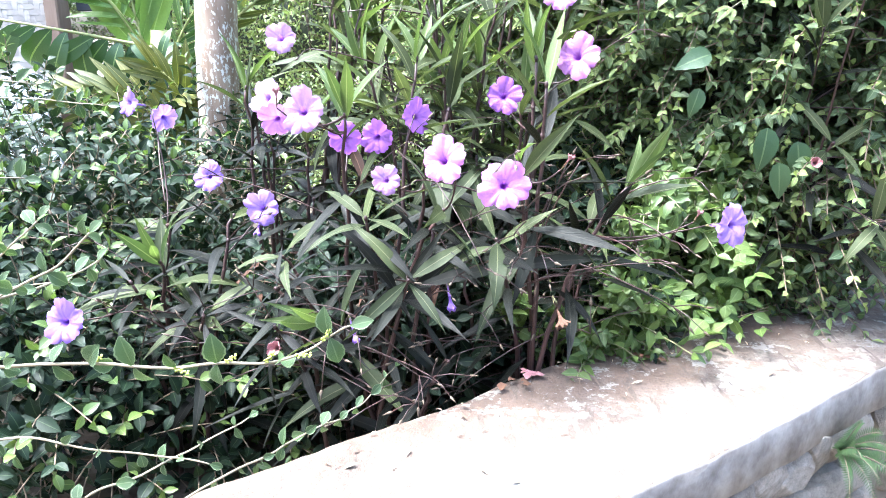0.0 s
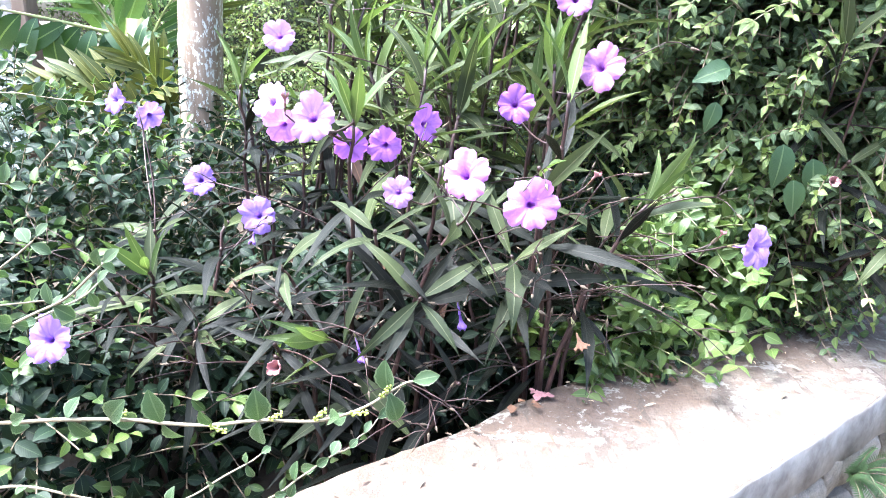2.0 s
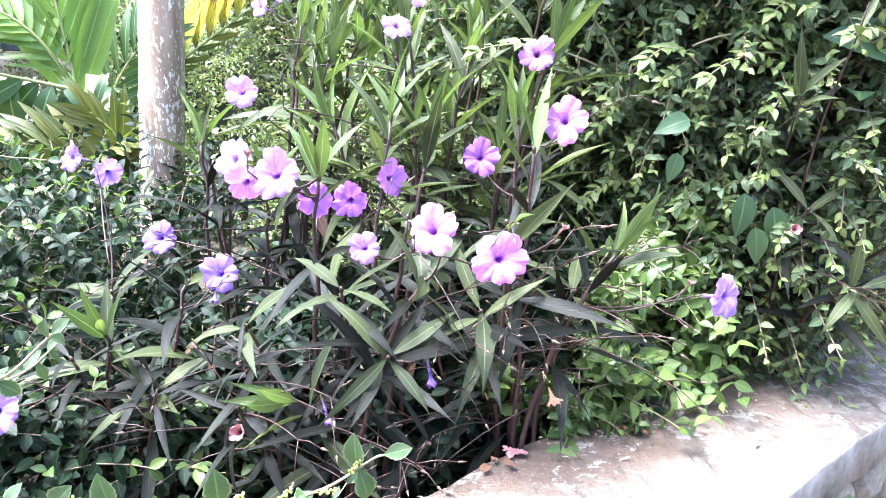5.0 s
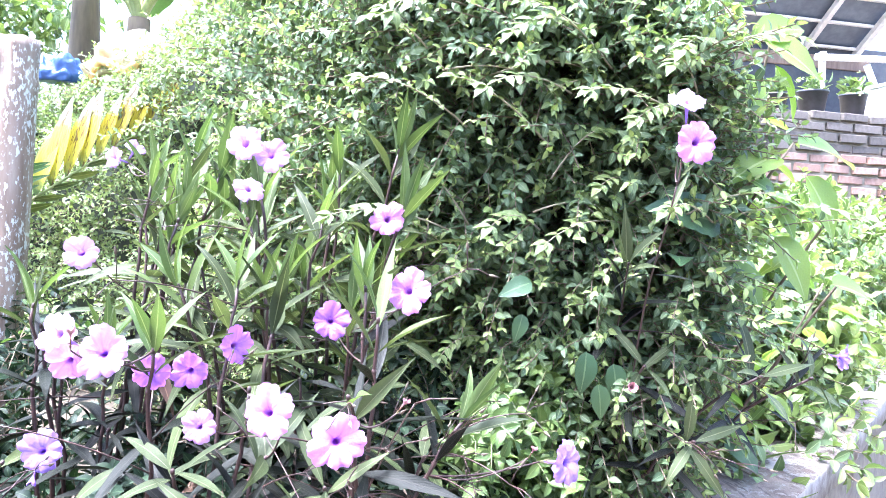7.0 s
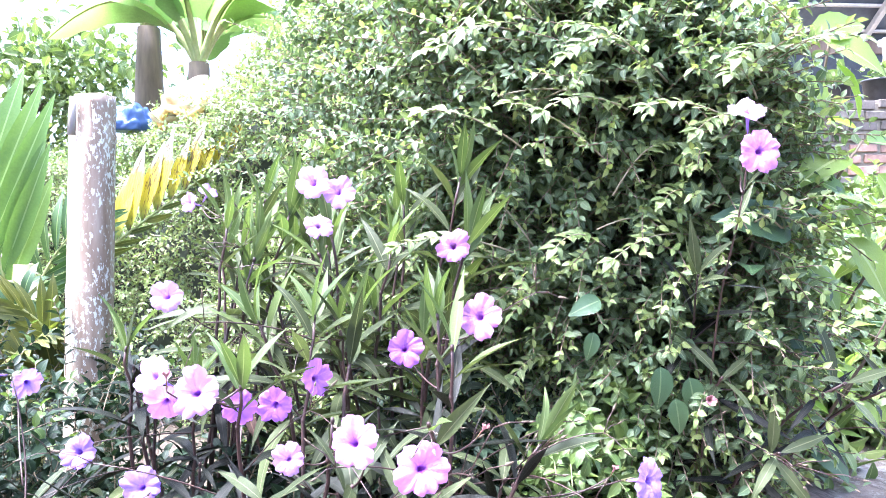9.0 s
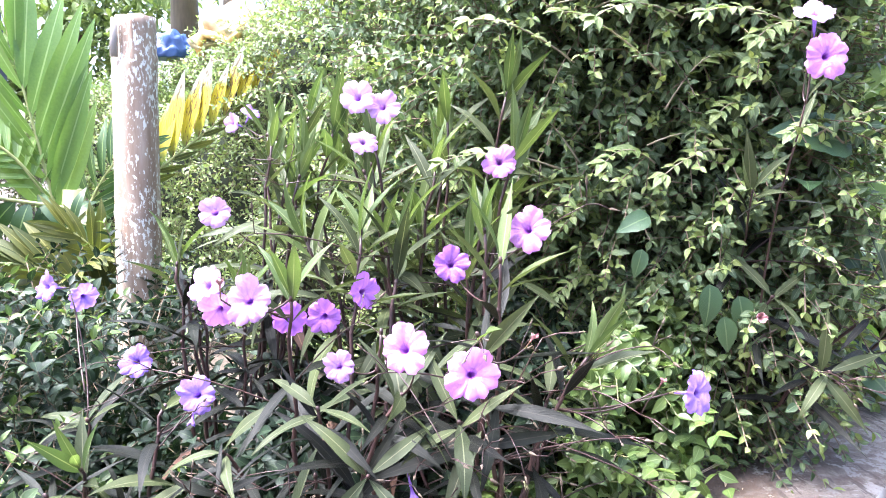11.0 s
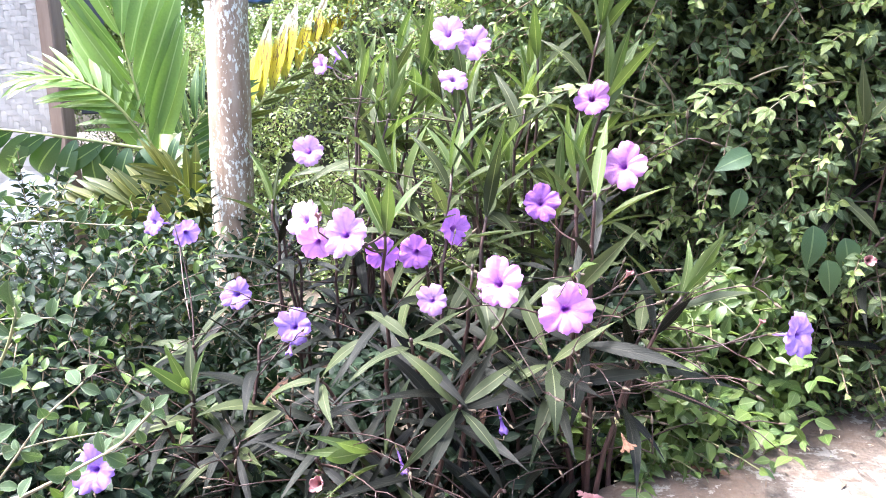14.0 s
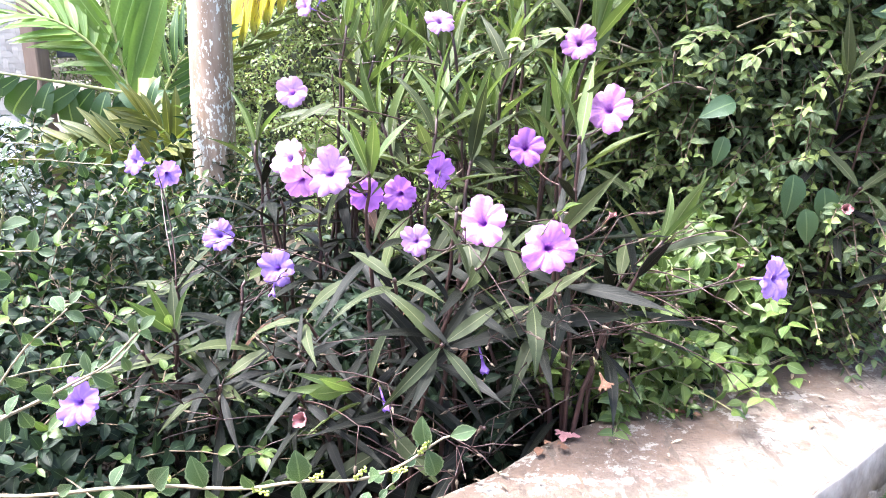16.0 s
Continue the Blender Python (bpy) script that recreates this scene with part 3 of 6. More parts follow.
def corolla_mesh(material, seed, closed=0.0):
    """A funnel that opens into five rounded lobes with creased middles and crinkled rims; x is its axis."""
    r = random.Random(seed)
    prof = [(0.03, -0.62), (0.08, -0.50), (0.11, -0.34), (0.16, -0.19), (0.26, -0.08), (0.40, -0.01), (0.55, 0.03), (0.70, 0.05), (0.83, 0.055), (0.92, 0.04), (1.0, 0.01)]
    n, verts, uvs = 80, [], []
    size = [r.uniform(0.90, 1.10) for _ in range(5)]
    tilt = [r.uniform(-0.24, 0.22) for _ in range(5)]
    turn = [r.uniform(0, 6.28) for _ in range(5)]
    lean = r.uniform(0, 6.28)
    for j, (rad, z) in enumerate(prof):
        v = j / (len(prof) - 1)
        for i in range(n):
            th = 2 * math.pi * i / n
            k = int(th / 2 / math.pi * 5 + 0.5) % 5
            x = ((th / 2 / math.pi * 5 + 0.5) % 1.0) * 2 - 1
            blend = 1 - abs(x) ** 3
            rim = 1 + (size[k] - 1) * blend - 0.21 * abs(x) ** 4.2 - 0.035 * math.exp(-(x / 0.14) ** 2) + (0.030 * math.sin(9 * x + turn[k]) + 0.018 * math.sin(19 * x + 3 * turn[k])) * blend
            q = rad * (1 + (rim - 1) * v ** 1.7) * (1 - closed * v * 0.75)
            ruffle = v ** 3 * (0.08 * math.sin(4.5 * x + turn[k]) + 0.03 * math.sin(11 * x + 2 * turn[k])) * blend
            ruffle += tilt[k] * v ** 2 * blend + 0.07 * v ** 2 * math.sin(th + lean) - 0.10 * v * v * abs(x) ** 5 - 0.02 * v * math.exp(-(x / 0.15) ** 2)
            verts.append((z + ruffle + closed * v * 0.7, q * math.cos(th), q * math.sin(th)))
            uvs.append((i / n, v))
    faces = [(j * n + i, j * n + (i + 1) % n, (j + 1) * n + (i + 1) % n, (j + 1) * n + i) for j in range(len(prof) - 1) for i in range(n)]
    faces.append(tuple(range(n))[::-1])
    return mesh_from("corolla", verts, faces, material, uvs)


COROLLA = {k: [corolla_mesh(m, s) for s in (1, 2, 3, 4, 8, 9)] for k, m in (("pink", M_PINK), ("pale", M_PALE), ("violet", M_VIOLET), ("purple", M_PURPLE))}
WILTED = {"wilted": corolla_mesh(M_WILT, 5, 0.8), "dried": corolla_mesh(M_DEAD, 6, 0.62), "closed": corolla_mesh(M_VIOLET, 7, 0.95)}
v, f = tube([(-1.5, 0, 0), (-1.2, 0, 0), (-0.8, 0, 0), (-0.4, 0, 0)], [0.05, 0.06, 0.075, 0.11], 8, False)
TUBE = mesh_from("flower_tube", v, f, M_VIOLET, np.tile((0.1, 0.9), (len(v), 1)))
TUBE_DRY = mesh_from("flower_tube", v, f, M_DEAD)
pieces = [tube([(-1.62, 0, 0), (-1.35, 0, 0)], [0.05, 0.085], 6)]
for k in range(5):
    a = 2 * math.pi * k / 5
    c, s = math.cos(a), math.sin(a)
    pieces.append(tube([(-1.4, 0.06 * c, 0.06 * s), (-1.15, 0.11 * c, 0.11 * s), (-0.95, 0.13 * c, 0.13 * s)], [0.03, 0.022, 0.004], 4))
v, f = joined(pieces)
CALYX = mesh_from("calyx", v, f, M_CALYX)
v, f = tube([(0, 0, 0), (0.3, 0, 0), (0.7, 0, 0), (1.6, 0, 0)], [0.12, 0.26, 0.2, 0.03], 6)
CAPSULE = mesh_from("seed_capsule", v, f, M_BARK)


OPEN_FLOWERS = []


def shades_flower(p, d, ln):
    """True where a leaf would stand before an open flower."""
    for at, axis, size in OPEN_FLOWERS:
        for k in (0.3, 0.55, 0.8, 1.0):
            rel = p + d * ln * k - at
            along = rel @ axis
            if 0.0 < along < 0.28 and np.linalg.norm(rel - along * axis) < size * 1.0:
                return True
    return False


def shoot(plant, base, tip, pairs=8, size=0.12, bare=0.30, young=0.25, green=0.5, seed=0, thick=1.0, flat=0):
    """One upright stem with crossed leaf pairs: bronze below, green above, pale at the tip. Returns its line."""
    r = random.Random(seed)
    base, tip = np.array(base, float), np.array(tip, float)
    c = base + (tip - base) * 0.5 + np.array((0, 0, 0.08)) + (tip - base) * np.array((-0.18, -0.18, 0.1))
    L = bezier(base, c, tip, 14)
    L[1:-1] += np.array([[r.uniform(-.004, .004) for _ in range(3)] for _ in range(12)])
    length = np.linalg.norm(np.diff(L, axis=0), axis=1).sum()
    vs, fs = tube(L, np.linspace(0.0044, 0.0020, 14) * thick, 6)
    nodes = [tube([L[k] - unit(L[k] - L[k - 1]) * 0.004, L[k], L[k] + unit(L[k] - L[k - 1]) * 0.004], [0.002 * thick, (0.0048 - k * 0.00015) * thick, 0.002 * thick], 6) for k in range(3, 14, 2)]
    vs, fs = joined([(vs, fs)] + nodes)
    put("stem", mesh_from("stem", local(plant, vs), fs, M_STEM_PURPLE), plant)
    phi = r.uniform(0, 3.1)
    for i in range(pairs):
        q = bare + (1 - bare) * (1 - (1 - i / (pairs - 1)) ** 1.45)
        k = min(q * 13, 12.999)
        p = L[int(k)] + (L[int(k) + 1] - L[int(k)]) * (k - int(k))
        d = unit(L[int(k) + 1] - L[int(k)])
        u = unit(np.cross(d, (0.3, 0.9, 0.2)))
        w = np.cross(d, u)
        phi += math.pi / 2 + r.uniform(-0.3, 0.3)
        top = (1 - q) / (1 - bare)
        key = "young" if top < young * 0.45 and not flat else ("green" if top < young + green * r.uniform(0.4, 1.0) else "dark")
        for side in (0, math.pi):
            if top > 0.5 and r.random() < 0.12:
                continue
            open_ = radians(max(16 + 74 * min(1, top * 1.9), flat) + r.uniform(-14, 16))
            a = phi + side + r.uniform(-0.2, 0.2)
            ld = math.cos(open_) * d + math.sin(open_) * (math.cos(a) * u + math.sin(a) * w)
            if top > 0.45 and r.random() < 0.02:
                key = r.choice(("dry", "dry", "dry"))
            ld = unit(ld + np.array((0, 0, 0.10 if top < 0.3 and not flat else r.uniform(-0.30, 0.10))))
            ln = size * (0.70 + 0.34 * min(1, top * 2.2)) * r.uniform(0.8, 1.2)
            tip_at = p + ld * ln * 0.9
            if tip_at[2] < WALL_TOP + 0.09 and tip_at[0] > 0.0 and tip_at[1] < 1.075 + (tip_at[0] - 0.28) * 0.72:
                continue
            if shades_flower(p, ld, ln):
                continue
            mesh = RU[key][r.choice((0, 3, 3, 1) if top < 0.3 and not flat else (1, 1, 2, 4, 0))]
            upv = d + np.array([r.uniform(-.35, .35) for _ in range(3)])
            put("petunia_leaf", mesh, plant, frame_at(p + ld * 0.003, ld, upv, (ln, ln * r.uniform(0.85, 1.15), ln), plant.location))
    return L


def flower(plant, lines, at, facing, kind, size=0.024, state="open", seed=0):
    """A funnel flower on a thin stalk that springs from the nearest stem."""
    r = random.Random(seed)
    at, facing = np.array(at, float), unit(facing)
    mesh = WILTED[state] if state in WILTED else r.choice(COROLLA[kind])
    ob = put("flower", mesh, plant, frame_at(at, facing, (r.uniform(-.4, .4), r.uniform(-.4, .4), 1), size, plant.location))
    if state != "dried":
        put("flower_tube", TUBE_DRY if state == "wilted" else TUBE, ob)
    put("calyx", CALYX, ob)
    back = at - facing * size * 1.6
    allp = np.vstack([l[4:] for l in lines])
    ok = allp[allp[:, 2] < at[2] - 0.02]
    ok = ok if len(ok) else allp
    root = ok[np.argmin(np.linalg.norm(ok - back, axis=1))]
    if np.linalg.norm(root - back) > 0.20:
        root = back + unit(root - back) * 0.20
    line = bezier(root, (root + back) / 2 - np.array((0, 0, 0.015)) + facing * -0.02, back, 8)
    vs, fs = tube(line, np.linspace(0.0014, 0.001, 8), 5)
    put("flower_stalk", mesh_from("flower_stalk", local(plant, vs), fs, M_STEM_PURPLE), plant)
    return ob


def petunia(at, label, shoots, flowers, seed, spread=0.05, fillers=0, fill_box=None, wiry=10, leafy=0, leafy_box=None):
    plant = thing("mexican_petunia", at, label, "flowering plant", "petunias along the wall")
    r = random.Random(seed)
    lines = []
    for i, (tip, opts) in enumerate(shoots):
        base = (at[0] + r.uniform(-spread, spread) + (tip[0] - at[0]) * 0.3, at[1] + r.uniform(-spread, spread) + (tip[1] - at[1]) * 0.3, at[2] - 0.03)
        lines.append(shoot(plant, base, tip, seed=seed * 100 + i, **opts))
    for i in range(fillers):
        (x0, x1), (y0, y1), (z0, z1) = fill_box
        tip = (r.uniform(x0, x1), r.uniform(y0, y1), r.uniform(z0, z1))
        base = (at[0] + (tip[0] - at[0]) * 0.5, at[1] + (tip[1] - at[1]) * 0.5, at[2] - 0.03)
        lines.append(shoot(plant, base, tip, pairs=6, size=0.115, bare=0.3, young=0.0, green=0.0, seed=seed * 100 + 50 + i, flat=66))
    for i in range(leafy):
        (x0, x1), (y0, y1), (z0, z1) = leafy_box
        tip = (r.uniform(x0, x1), r.uniform(y0, y1), r.uniform(z0, z1))
        base = (at[0] + (tip[0] - at[0]) * 0.4, at[1] + (tip[1] - at[1]) * 0.4, at[2] - 0.03)
        lines.append(shoot(plant, base, tip, pairs=9, size=r.uniform(0.11, 0.14), bare=0.35, young=0.30, green=0.9, seed=seed * 100 + 80 + i))
    for i in range(wiry):
        L = lines[r.randrange(len(lines))]
        a = L[r.randrange(6, 13)]
        d = unit(np.array((r.uniform(-1, 1), r.uniform(-1.0, 0.1), r.uniform(-0.15, 0.6))))
        ln = r.uniform(0.07, 0.19)
        C = bezier(a, a + d * ln * 0.5 + np.array((0, 0, 0.015)), a + d * ln, 6)
        pieces = [tube(C, np.linspace(0.0011, 0.0007, 6), 4)]
        ends = [C[-1]]
        for k in range(r.choice((2, 2, 3))):
            e = C[-1] + unit(d + np.array([r.uniform(-.9, .9) for _ in range(3)])) * r.uniform(0.02, 0.05)
            pieces.append(tube([C[-1], (C[-1] + e) / 2 + np.array((0, 0, 0.003)), e], [0.0007, 0.0006, 0.0005], 4))
            ends.append(e)
        vs, fs = joined(pieces)
        stalk = put("flower_stalk", mesh_from("flower_stalk", local(plant, vs), fs, M_STEM_PURPLE), plant)
        for e in ends[1:]:
            put("seed_capsule", CAPSULE, stalk, frame_at(e, e - C[-1], (0, 0, 1), r.uniform(0.005, 0.008), plant.location))
    for i, (p, face, kind, size, state) in enumerate(flowers):
        flower(plant, lines, p, face, kind, size, state, seed * 10 + i)
    return plant


def build_petunias():
    mid = dict(pairs=9, size=0.135, bare=0.2, young=0.16, green=0.02)
    low = dict(pairs=9, size=0.135, bare=0.2, young=0.04, green=0.05, flat=58)
    tall = dict(pairs=10, size=0.125, bare=0.25, young=0.2, green=0.6)
    clumps = []

    def clump(*spec, **more):
        clumps.append((spec, more))

    F = (-0.1, -0.95, 0.25)
    clump((-0.09, 1.02, SOIL), "tall purple-stemmed petunia with lilac flowers and narrow bronze leaves", [
        ((-0.115, 0.95, 0.845), mid), ((-0.011, 0.95, 0.80), mid), ((-0.034, 1.07, 0.91), tall), ((-0.085, 0.90, 0.725), low), ((0.009, 0.90, 0.736), low),
        ((-0.146, 0.90, 0.588), dict(pairs=6, size=0.115, bare=0.3, young=0.4, green=0.9)), ((0.021, 1.08, 0.90), tall), ((-0.212, 0.98, 0.65), low), ((-0.03, 0.86, 0.66), low)], [
        ((-0.152, 0.879, 0.856), F, "pale", 0.027, "open"), ((-0.206, 0.925, 0.868), (-0.5, -0.65, 0.55), "pale", 0.0255, "open"), ((-0.186, 0.89, 0.846), (-0.15, -0.95, -0.12), "pink", 0.022, "open"), ((-0.178, 0.868, 0.876), (0.05, -0.2, 1.0), "pink", 0.010, "wilted"), ((-0.059, 0.896, 0.774), F, "pale", 0.0185, "open"),
        ((0.012, 0.806, 0.813), (-0.35, -0.85, 0.35), "pink", 0.0255, "open"), ((-0.125, 1.0, 0.810), (0.05, -0.95, -0.15), "purple", 0.023, "open"), ((-0.083, 1.0, 0.811), (-0.2, -0.9, -0.1), "purple", 0.024, "open"),
        ((-0.032, 1.03, 0.836), (0.7, -0.7, 0.15), "purple", 0.024, "open"), ((0.019, 0.91, 0.615), (0.2, -0.4, -0.9), "violet", 0.018, "closed"), ((-0.100, 0.88, 0.580), (0.3, -0.3, -0.9), "violet", 0.016, "closed"),
        ((-0.198, 0.875, 0.562), (-0.1, -0.9, 0.4), "pink", 0.021, "wilted")], 1, wiry=26, fillers=5, fill_box=((-0.28, 0.05), (0.86, 1.0), (0.55, 0.70)))
    clump((0.10, 1.02, SOIL), "tall petunia with large pink-lilac flowers and bronze leaves beside the wall", [
        ((0.094, 0.86, 0.812), mid), ((0.239, 0.93, 0.766), mid), ((0.075, 0.90, 0.70), low), ((0.13, 0.92, 0.885), mid), ((0.123, 1.0, 0.913), tall), ((0.204, 0.99, 0.70), low)], [
        ((0.077, 0.775, 0.793), (0.1, -0.95, 0.25), "pink", 0.0275, "open"), ((0.167, 0.945, 0.917), (-0.45, -0.85, 0.25), "pink", 0.027, "open"), ((0.087, 1.09, 0.859), F, "purple", 0.0255, "open"),
        ((0.348, 0.87, 0.731), (0.5, -0.85, 0.25), "violet", 0.026, "open"), ((0.150, 0.84, 0.622), (0.3, -0.5, -0.8), "pink", 0.018, "dried"), ((0.064, 0.80, 0.794), (0.3, -0.5, 0.8), "pink", 0.009, "closed"), ((0.316, 0.90, 0.736), (0.2, -0.5, 0.8), "pink", 0.009, "wilted"), ((0.15, 0.84, 0.81), (0.4, -0.4, 0.7), "pink", 0.010, "wilted")], 2, wiry=44, fillers=4, fill_box=((0.02, 0.24), (1.0, 1.1), (0.58, 0.72)))
    clump((-0.38, 1.05, SOIL), "petunia with violet flowers among the toothed shrub", [
        ((-0.374, 0.96, 0.646), dict(pairs=7, size=0.12, bare=0.35, young=0.4, green=0.7)), ((-0.329, 0.98, 0.562), low), ((-0.30, 1.05, 0.69), low), ((-0.42, 1.1, 0.66), low)], [
        ((-0.357, 1.12, 0.734), F, "violet", 0.0245, "open"), ((-0.262, 1.065, 0.698), F, "violet", 0.0265, "open"), ((-0.268, 1.06, 0.668), (-0.1, -0.5, -0.8), "violet", 0.015, "closed"), ((-0.419, 0.795, 0.625), (-0.1, -0.95, 0.3), "violet", 0.0265, "open"),
        ((-0.478, 1.14, 0.842), (-0.5, -0.8, 0.2), "violet", 0.0225, "open"), ((-0.472, 1.25, 0.808), (0.5, -0.6, -0.2), "violet", 0.0235, "open")], 3, fillers=3, fill_box=((-0.48, -0.22), (0.92, 1.05), (0.50, 0.62)))
    clump((-0.27, 1.28, SOIL), "tall green-leaved petunia with pale flowers before the hedge", [
        ((-0.308, 1.18, 0.863), mid), ((-0.147, 1.28, 1.0), tall), ((-0.122, 1.33, 1.08), tall), ((-0.204, 1.42, 1.06), tall), ((-0.22, 1.2, 0.80), mid)], [
        ((-0.250, 1.18, 0.937), F, "pale", 0.025, "open"), ((-0.297, 1.58, 1.093), (-0.6, -0.6, 0.2), "pale", 0.022, "open"), ((-0.262, 1.60, 1.115), (0.4, -0.3, 0.6), "violet", 0.021, "open")], 4, fillers=6, fill_box=((-0.32, -0.12), (1.15, 1.3), (0.65, 0.85)), leafy=5, leafy_box=((-0.19, -0.07), (1.18, 1.40), (0.90, 1.08)))
    clump((0.04, 1.27, SOIL), "tall petunia with clustered pink flowers before the hedge", [
        ((0.186, 1.18, 1.10), tall), ((0.109, 1.32, 1.08), tall), ((-0.066, 1.32, 1.08), tall), ((0.08, 1.22, 1.0), tall), ((-0.03, 1.2, 0.99), tall), ((0.12, 1.15, 0.86), mid)], [
        ((-0.035, 1.16, 1.098), (-0.2, -0.85, 0.4), "pale", 0.027, "open"), ((0.001, 1.16, 1.083), F, "pale", 0.024, "open"), ((-0.029, 1.18, 1.036), (0.1, -0.7, 0.7), "pale", 0.0235, "open"),
        ((0.167, 1.14, 0.999), F, "pink", 0.0255, "open")], 5, fillers=6, fill_box=((-0.08, 0.2), (1.12, 1.3), (0.65, 0.85)), leafy=10, leafy_box=((-0.12, 0.20), (1.14, 1.34), (0.86, 1.06)))
    clump((0.60, 1.40, SOIL), "shaded petunia with dark leaves growing inside the hedge", [
        ((0.496, 1.04, 0.95), dict(pairs=9, size=0.12, bare=0.35, young=0.0, green=0.1, thick=0.6)), ((0.501, 0.93, 1.06), dict(pairs=5, size=0.075, bare=0.4, young=0.0, green=0.35, thick=0.5)), ((0.709, 1.03, 0.79), low), ((0.539, 1.06, 0.80), low), ((0.60, 1.02, 0.70), low), ((0.82, 1.06, 0.78), low)], [
        ((0.498, 0.885, 1.107), (-0.1, -0.95, 0.1), "pink", 0.0265, "open"), ((0.491, 0.90, 1.157), (-0.25, -0.45, 0.8), "pale", 0.023, "open"), ((0.94, 1.13, 0.797), (1.0, -0.3, -0.2), "violet", 0.023, "open"), ((0.50, 1.02, 0.78), (-0.2, -0.9, 0.2), "pink", 0.017, "wilted")], 6)
    for spec, more in clumps:
        for p, face, kind, size, state in spec[3]:
            if state == "open":
                OPEN_FLOWERS.append((np.array(p), unit(np.array(face) * 0.5 + unit(np.array((-p[0], -p[1], 0.95 - p[2])))), size))
    for spec, more in clumps:
        petunia(*spec, **more)


# ---- hedges and shrubs ----
SMALL = [leaf_shape(1, w, 6, 0.42, fo, cu, sharp=0.98) for w, fo, cu in ((0.52, 0.4, 0.4), (0.46, 0.3, 0.9), (0.56, 0.45, 0.2))]
TINY = [leaf_shape(1, w, 3, 0.48, fo, cu) for w, fo, cu in ((0.55, 0.25, 0.5), (0.5, 0.3, 0.2))]
TOOTHED = [leaf_shape(1, w, 10, 0.48, fo, cu, tooth=0.12) for w, fo, cu in ((0.50, 0.35, 0.5), (0.44, 0.45, 0.25), (0.53, 0.28, 0.8))]


def sprays(roots, outs, lengths, gap, size, droop, seed, tip_share=0.25, spread=0.9):
    """Leafy twigs: leaf places, directions, faces and sizes, apart for old and young leaves, and the twig lines."""
    r = np.random.default_rng(seed)
    old, young, lines = [], [], []
    for p, o, ln in zip(roots, outs, lengths):
        n = max(int(ln / gap), 3)
        t = np.linspace(0.12, 1, n)
        side = r.normal(size=3)
        side /= np.linalg.norm(side)
        C = p + np.outer(t, o) * ln + np.outer(t ** 2, (0, 0, -droop * ln)) + np.outer(t ** 2, side * (r.uniform(-0.3, 0.3) * ln))
        D = np.gradient(C, axis=0)
        D /= np.linalg.norm(D, axis=1, keepdims=True)
        lines.append((np.vstack([p, C[::max(n // 3, 1)], C[-1:]]), 0.0011))
        a = r.uniform(0, 3) + np.cumsum(math.pi / 2 + r.uniform(-.3, .3, n))
        u = np.stack([D[:, 1] * 0.9 - D[:, 2] * 0.3, D[:, 2] * 0.2 - D[:, 0] * 0.9, D[:, 0] * 0.3 - D[:, 1] * 0.2], 1)
        u /= np.maximum(np.linalg.norm(u, axis=1, keepdims=True), 1e-6)
        w = np.stack([D[:, 1] * u[:, 2] - D[:, 2] * u[:, 1], D[:, 2] * u[:, 0] - D[:, 0] * u[:, 2], D[:, 0] * u[:, 1] - D[:, 1] * u[:, 0]], 1)
        q = np.cos(a)[:, None] * u + np.sin(a)[:, None] * w
        fwd = np.where(t < 0.9, 0.55, 1.1)[:, None] * D + (0, 0, 0.1)
        rows = np.empty((2 * n, 10))
        rows[:n, :3] = rows[n:, :3] = C
        rows[:n, 3:6], rows[n:, 3:6] = fwd + q * spread, fwd - q * spread
        rows[:, 6:9] = np.tile(D * 0.7, (2, 1)) + (0, 0, 0.85) + r.normal(size=(2 * n, 3)) * 0.45
        rows[:, 9] = size * r.uniform(0.7, 1.2, 2 * n) * np.tile(np.where(t < 0.8, 1.0, 0.75), 2)
        tip = np.tile(t > 1 - tip_share, 2) & (r.random() < 0.75)
        old.append(rows[~tip])
        young.append(rows[tip])
    return np.vstack(old), np.vstack(young), lines


def spread_leaves(name, rows, shapes, material, parent, label):
    scatter(name, shapes, rows[:, :3], rows[:, 3:6], rows[:, 6:9], rows[:, 9], material, parent, label)


def surface(path, profile, tops, z0, s, h, seed=0.0, rough=0.12):
    """A place on a hedge's face, and its outward way, at s along its plan (0 to 1) and h up its profile (0 to 1)."""
    P = np.array(path, float)
    k = s * (len(P) - 1)
    i = min(int(k), len(P) - 2)
    xy = P[i] + (P[i + 1] - P[i]) * (k - i)
    j0, j1 = max(i - 1, 0), min(i + 2, len(P) - 1)
    d = unit(P[j1] - P[j0])
    nrm = np.array((d[1], -d[0]))
    prof = np.array(profile, float)
    g = np.linspace(0, 1, len(prof))
    off, zf = np.interp(h, g, prof[:, 0]), np.interp(h, g, prof[:, 1])
    do, dz = np.interp(min(h + .05, 1), g, prof[:, 0]) - np.interp(max(h - .05, 0), g, prof[:, 0]), np.interp(min(h + .05, 1), g, prof[:, 1]) - np.interp(max(h - .05, 0), g, prof[:, 1])
    top = np.interp(s, np.linspace(0, 1, len(tops)), tops)
    z = z0 + (top - z0) * zf
    lump = noise.noise((xy[0] * 2.6 + seed, xy[1] * 2.6, z * 2.6)) * rough + noise.noise((xy[0] * 7, xy[1] * 7 + seed, z * 7)) * rough * 0.6
    out = unit(np.array((nrm[0] * dz * (top - z0), nrm[1] * dz * (top - z0), -do)))
    p = np.array((*(xy + nrm * off), z)) + out * lump
    return p, out


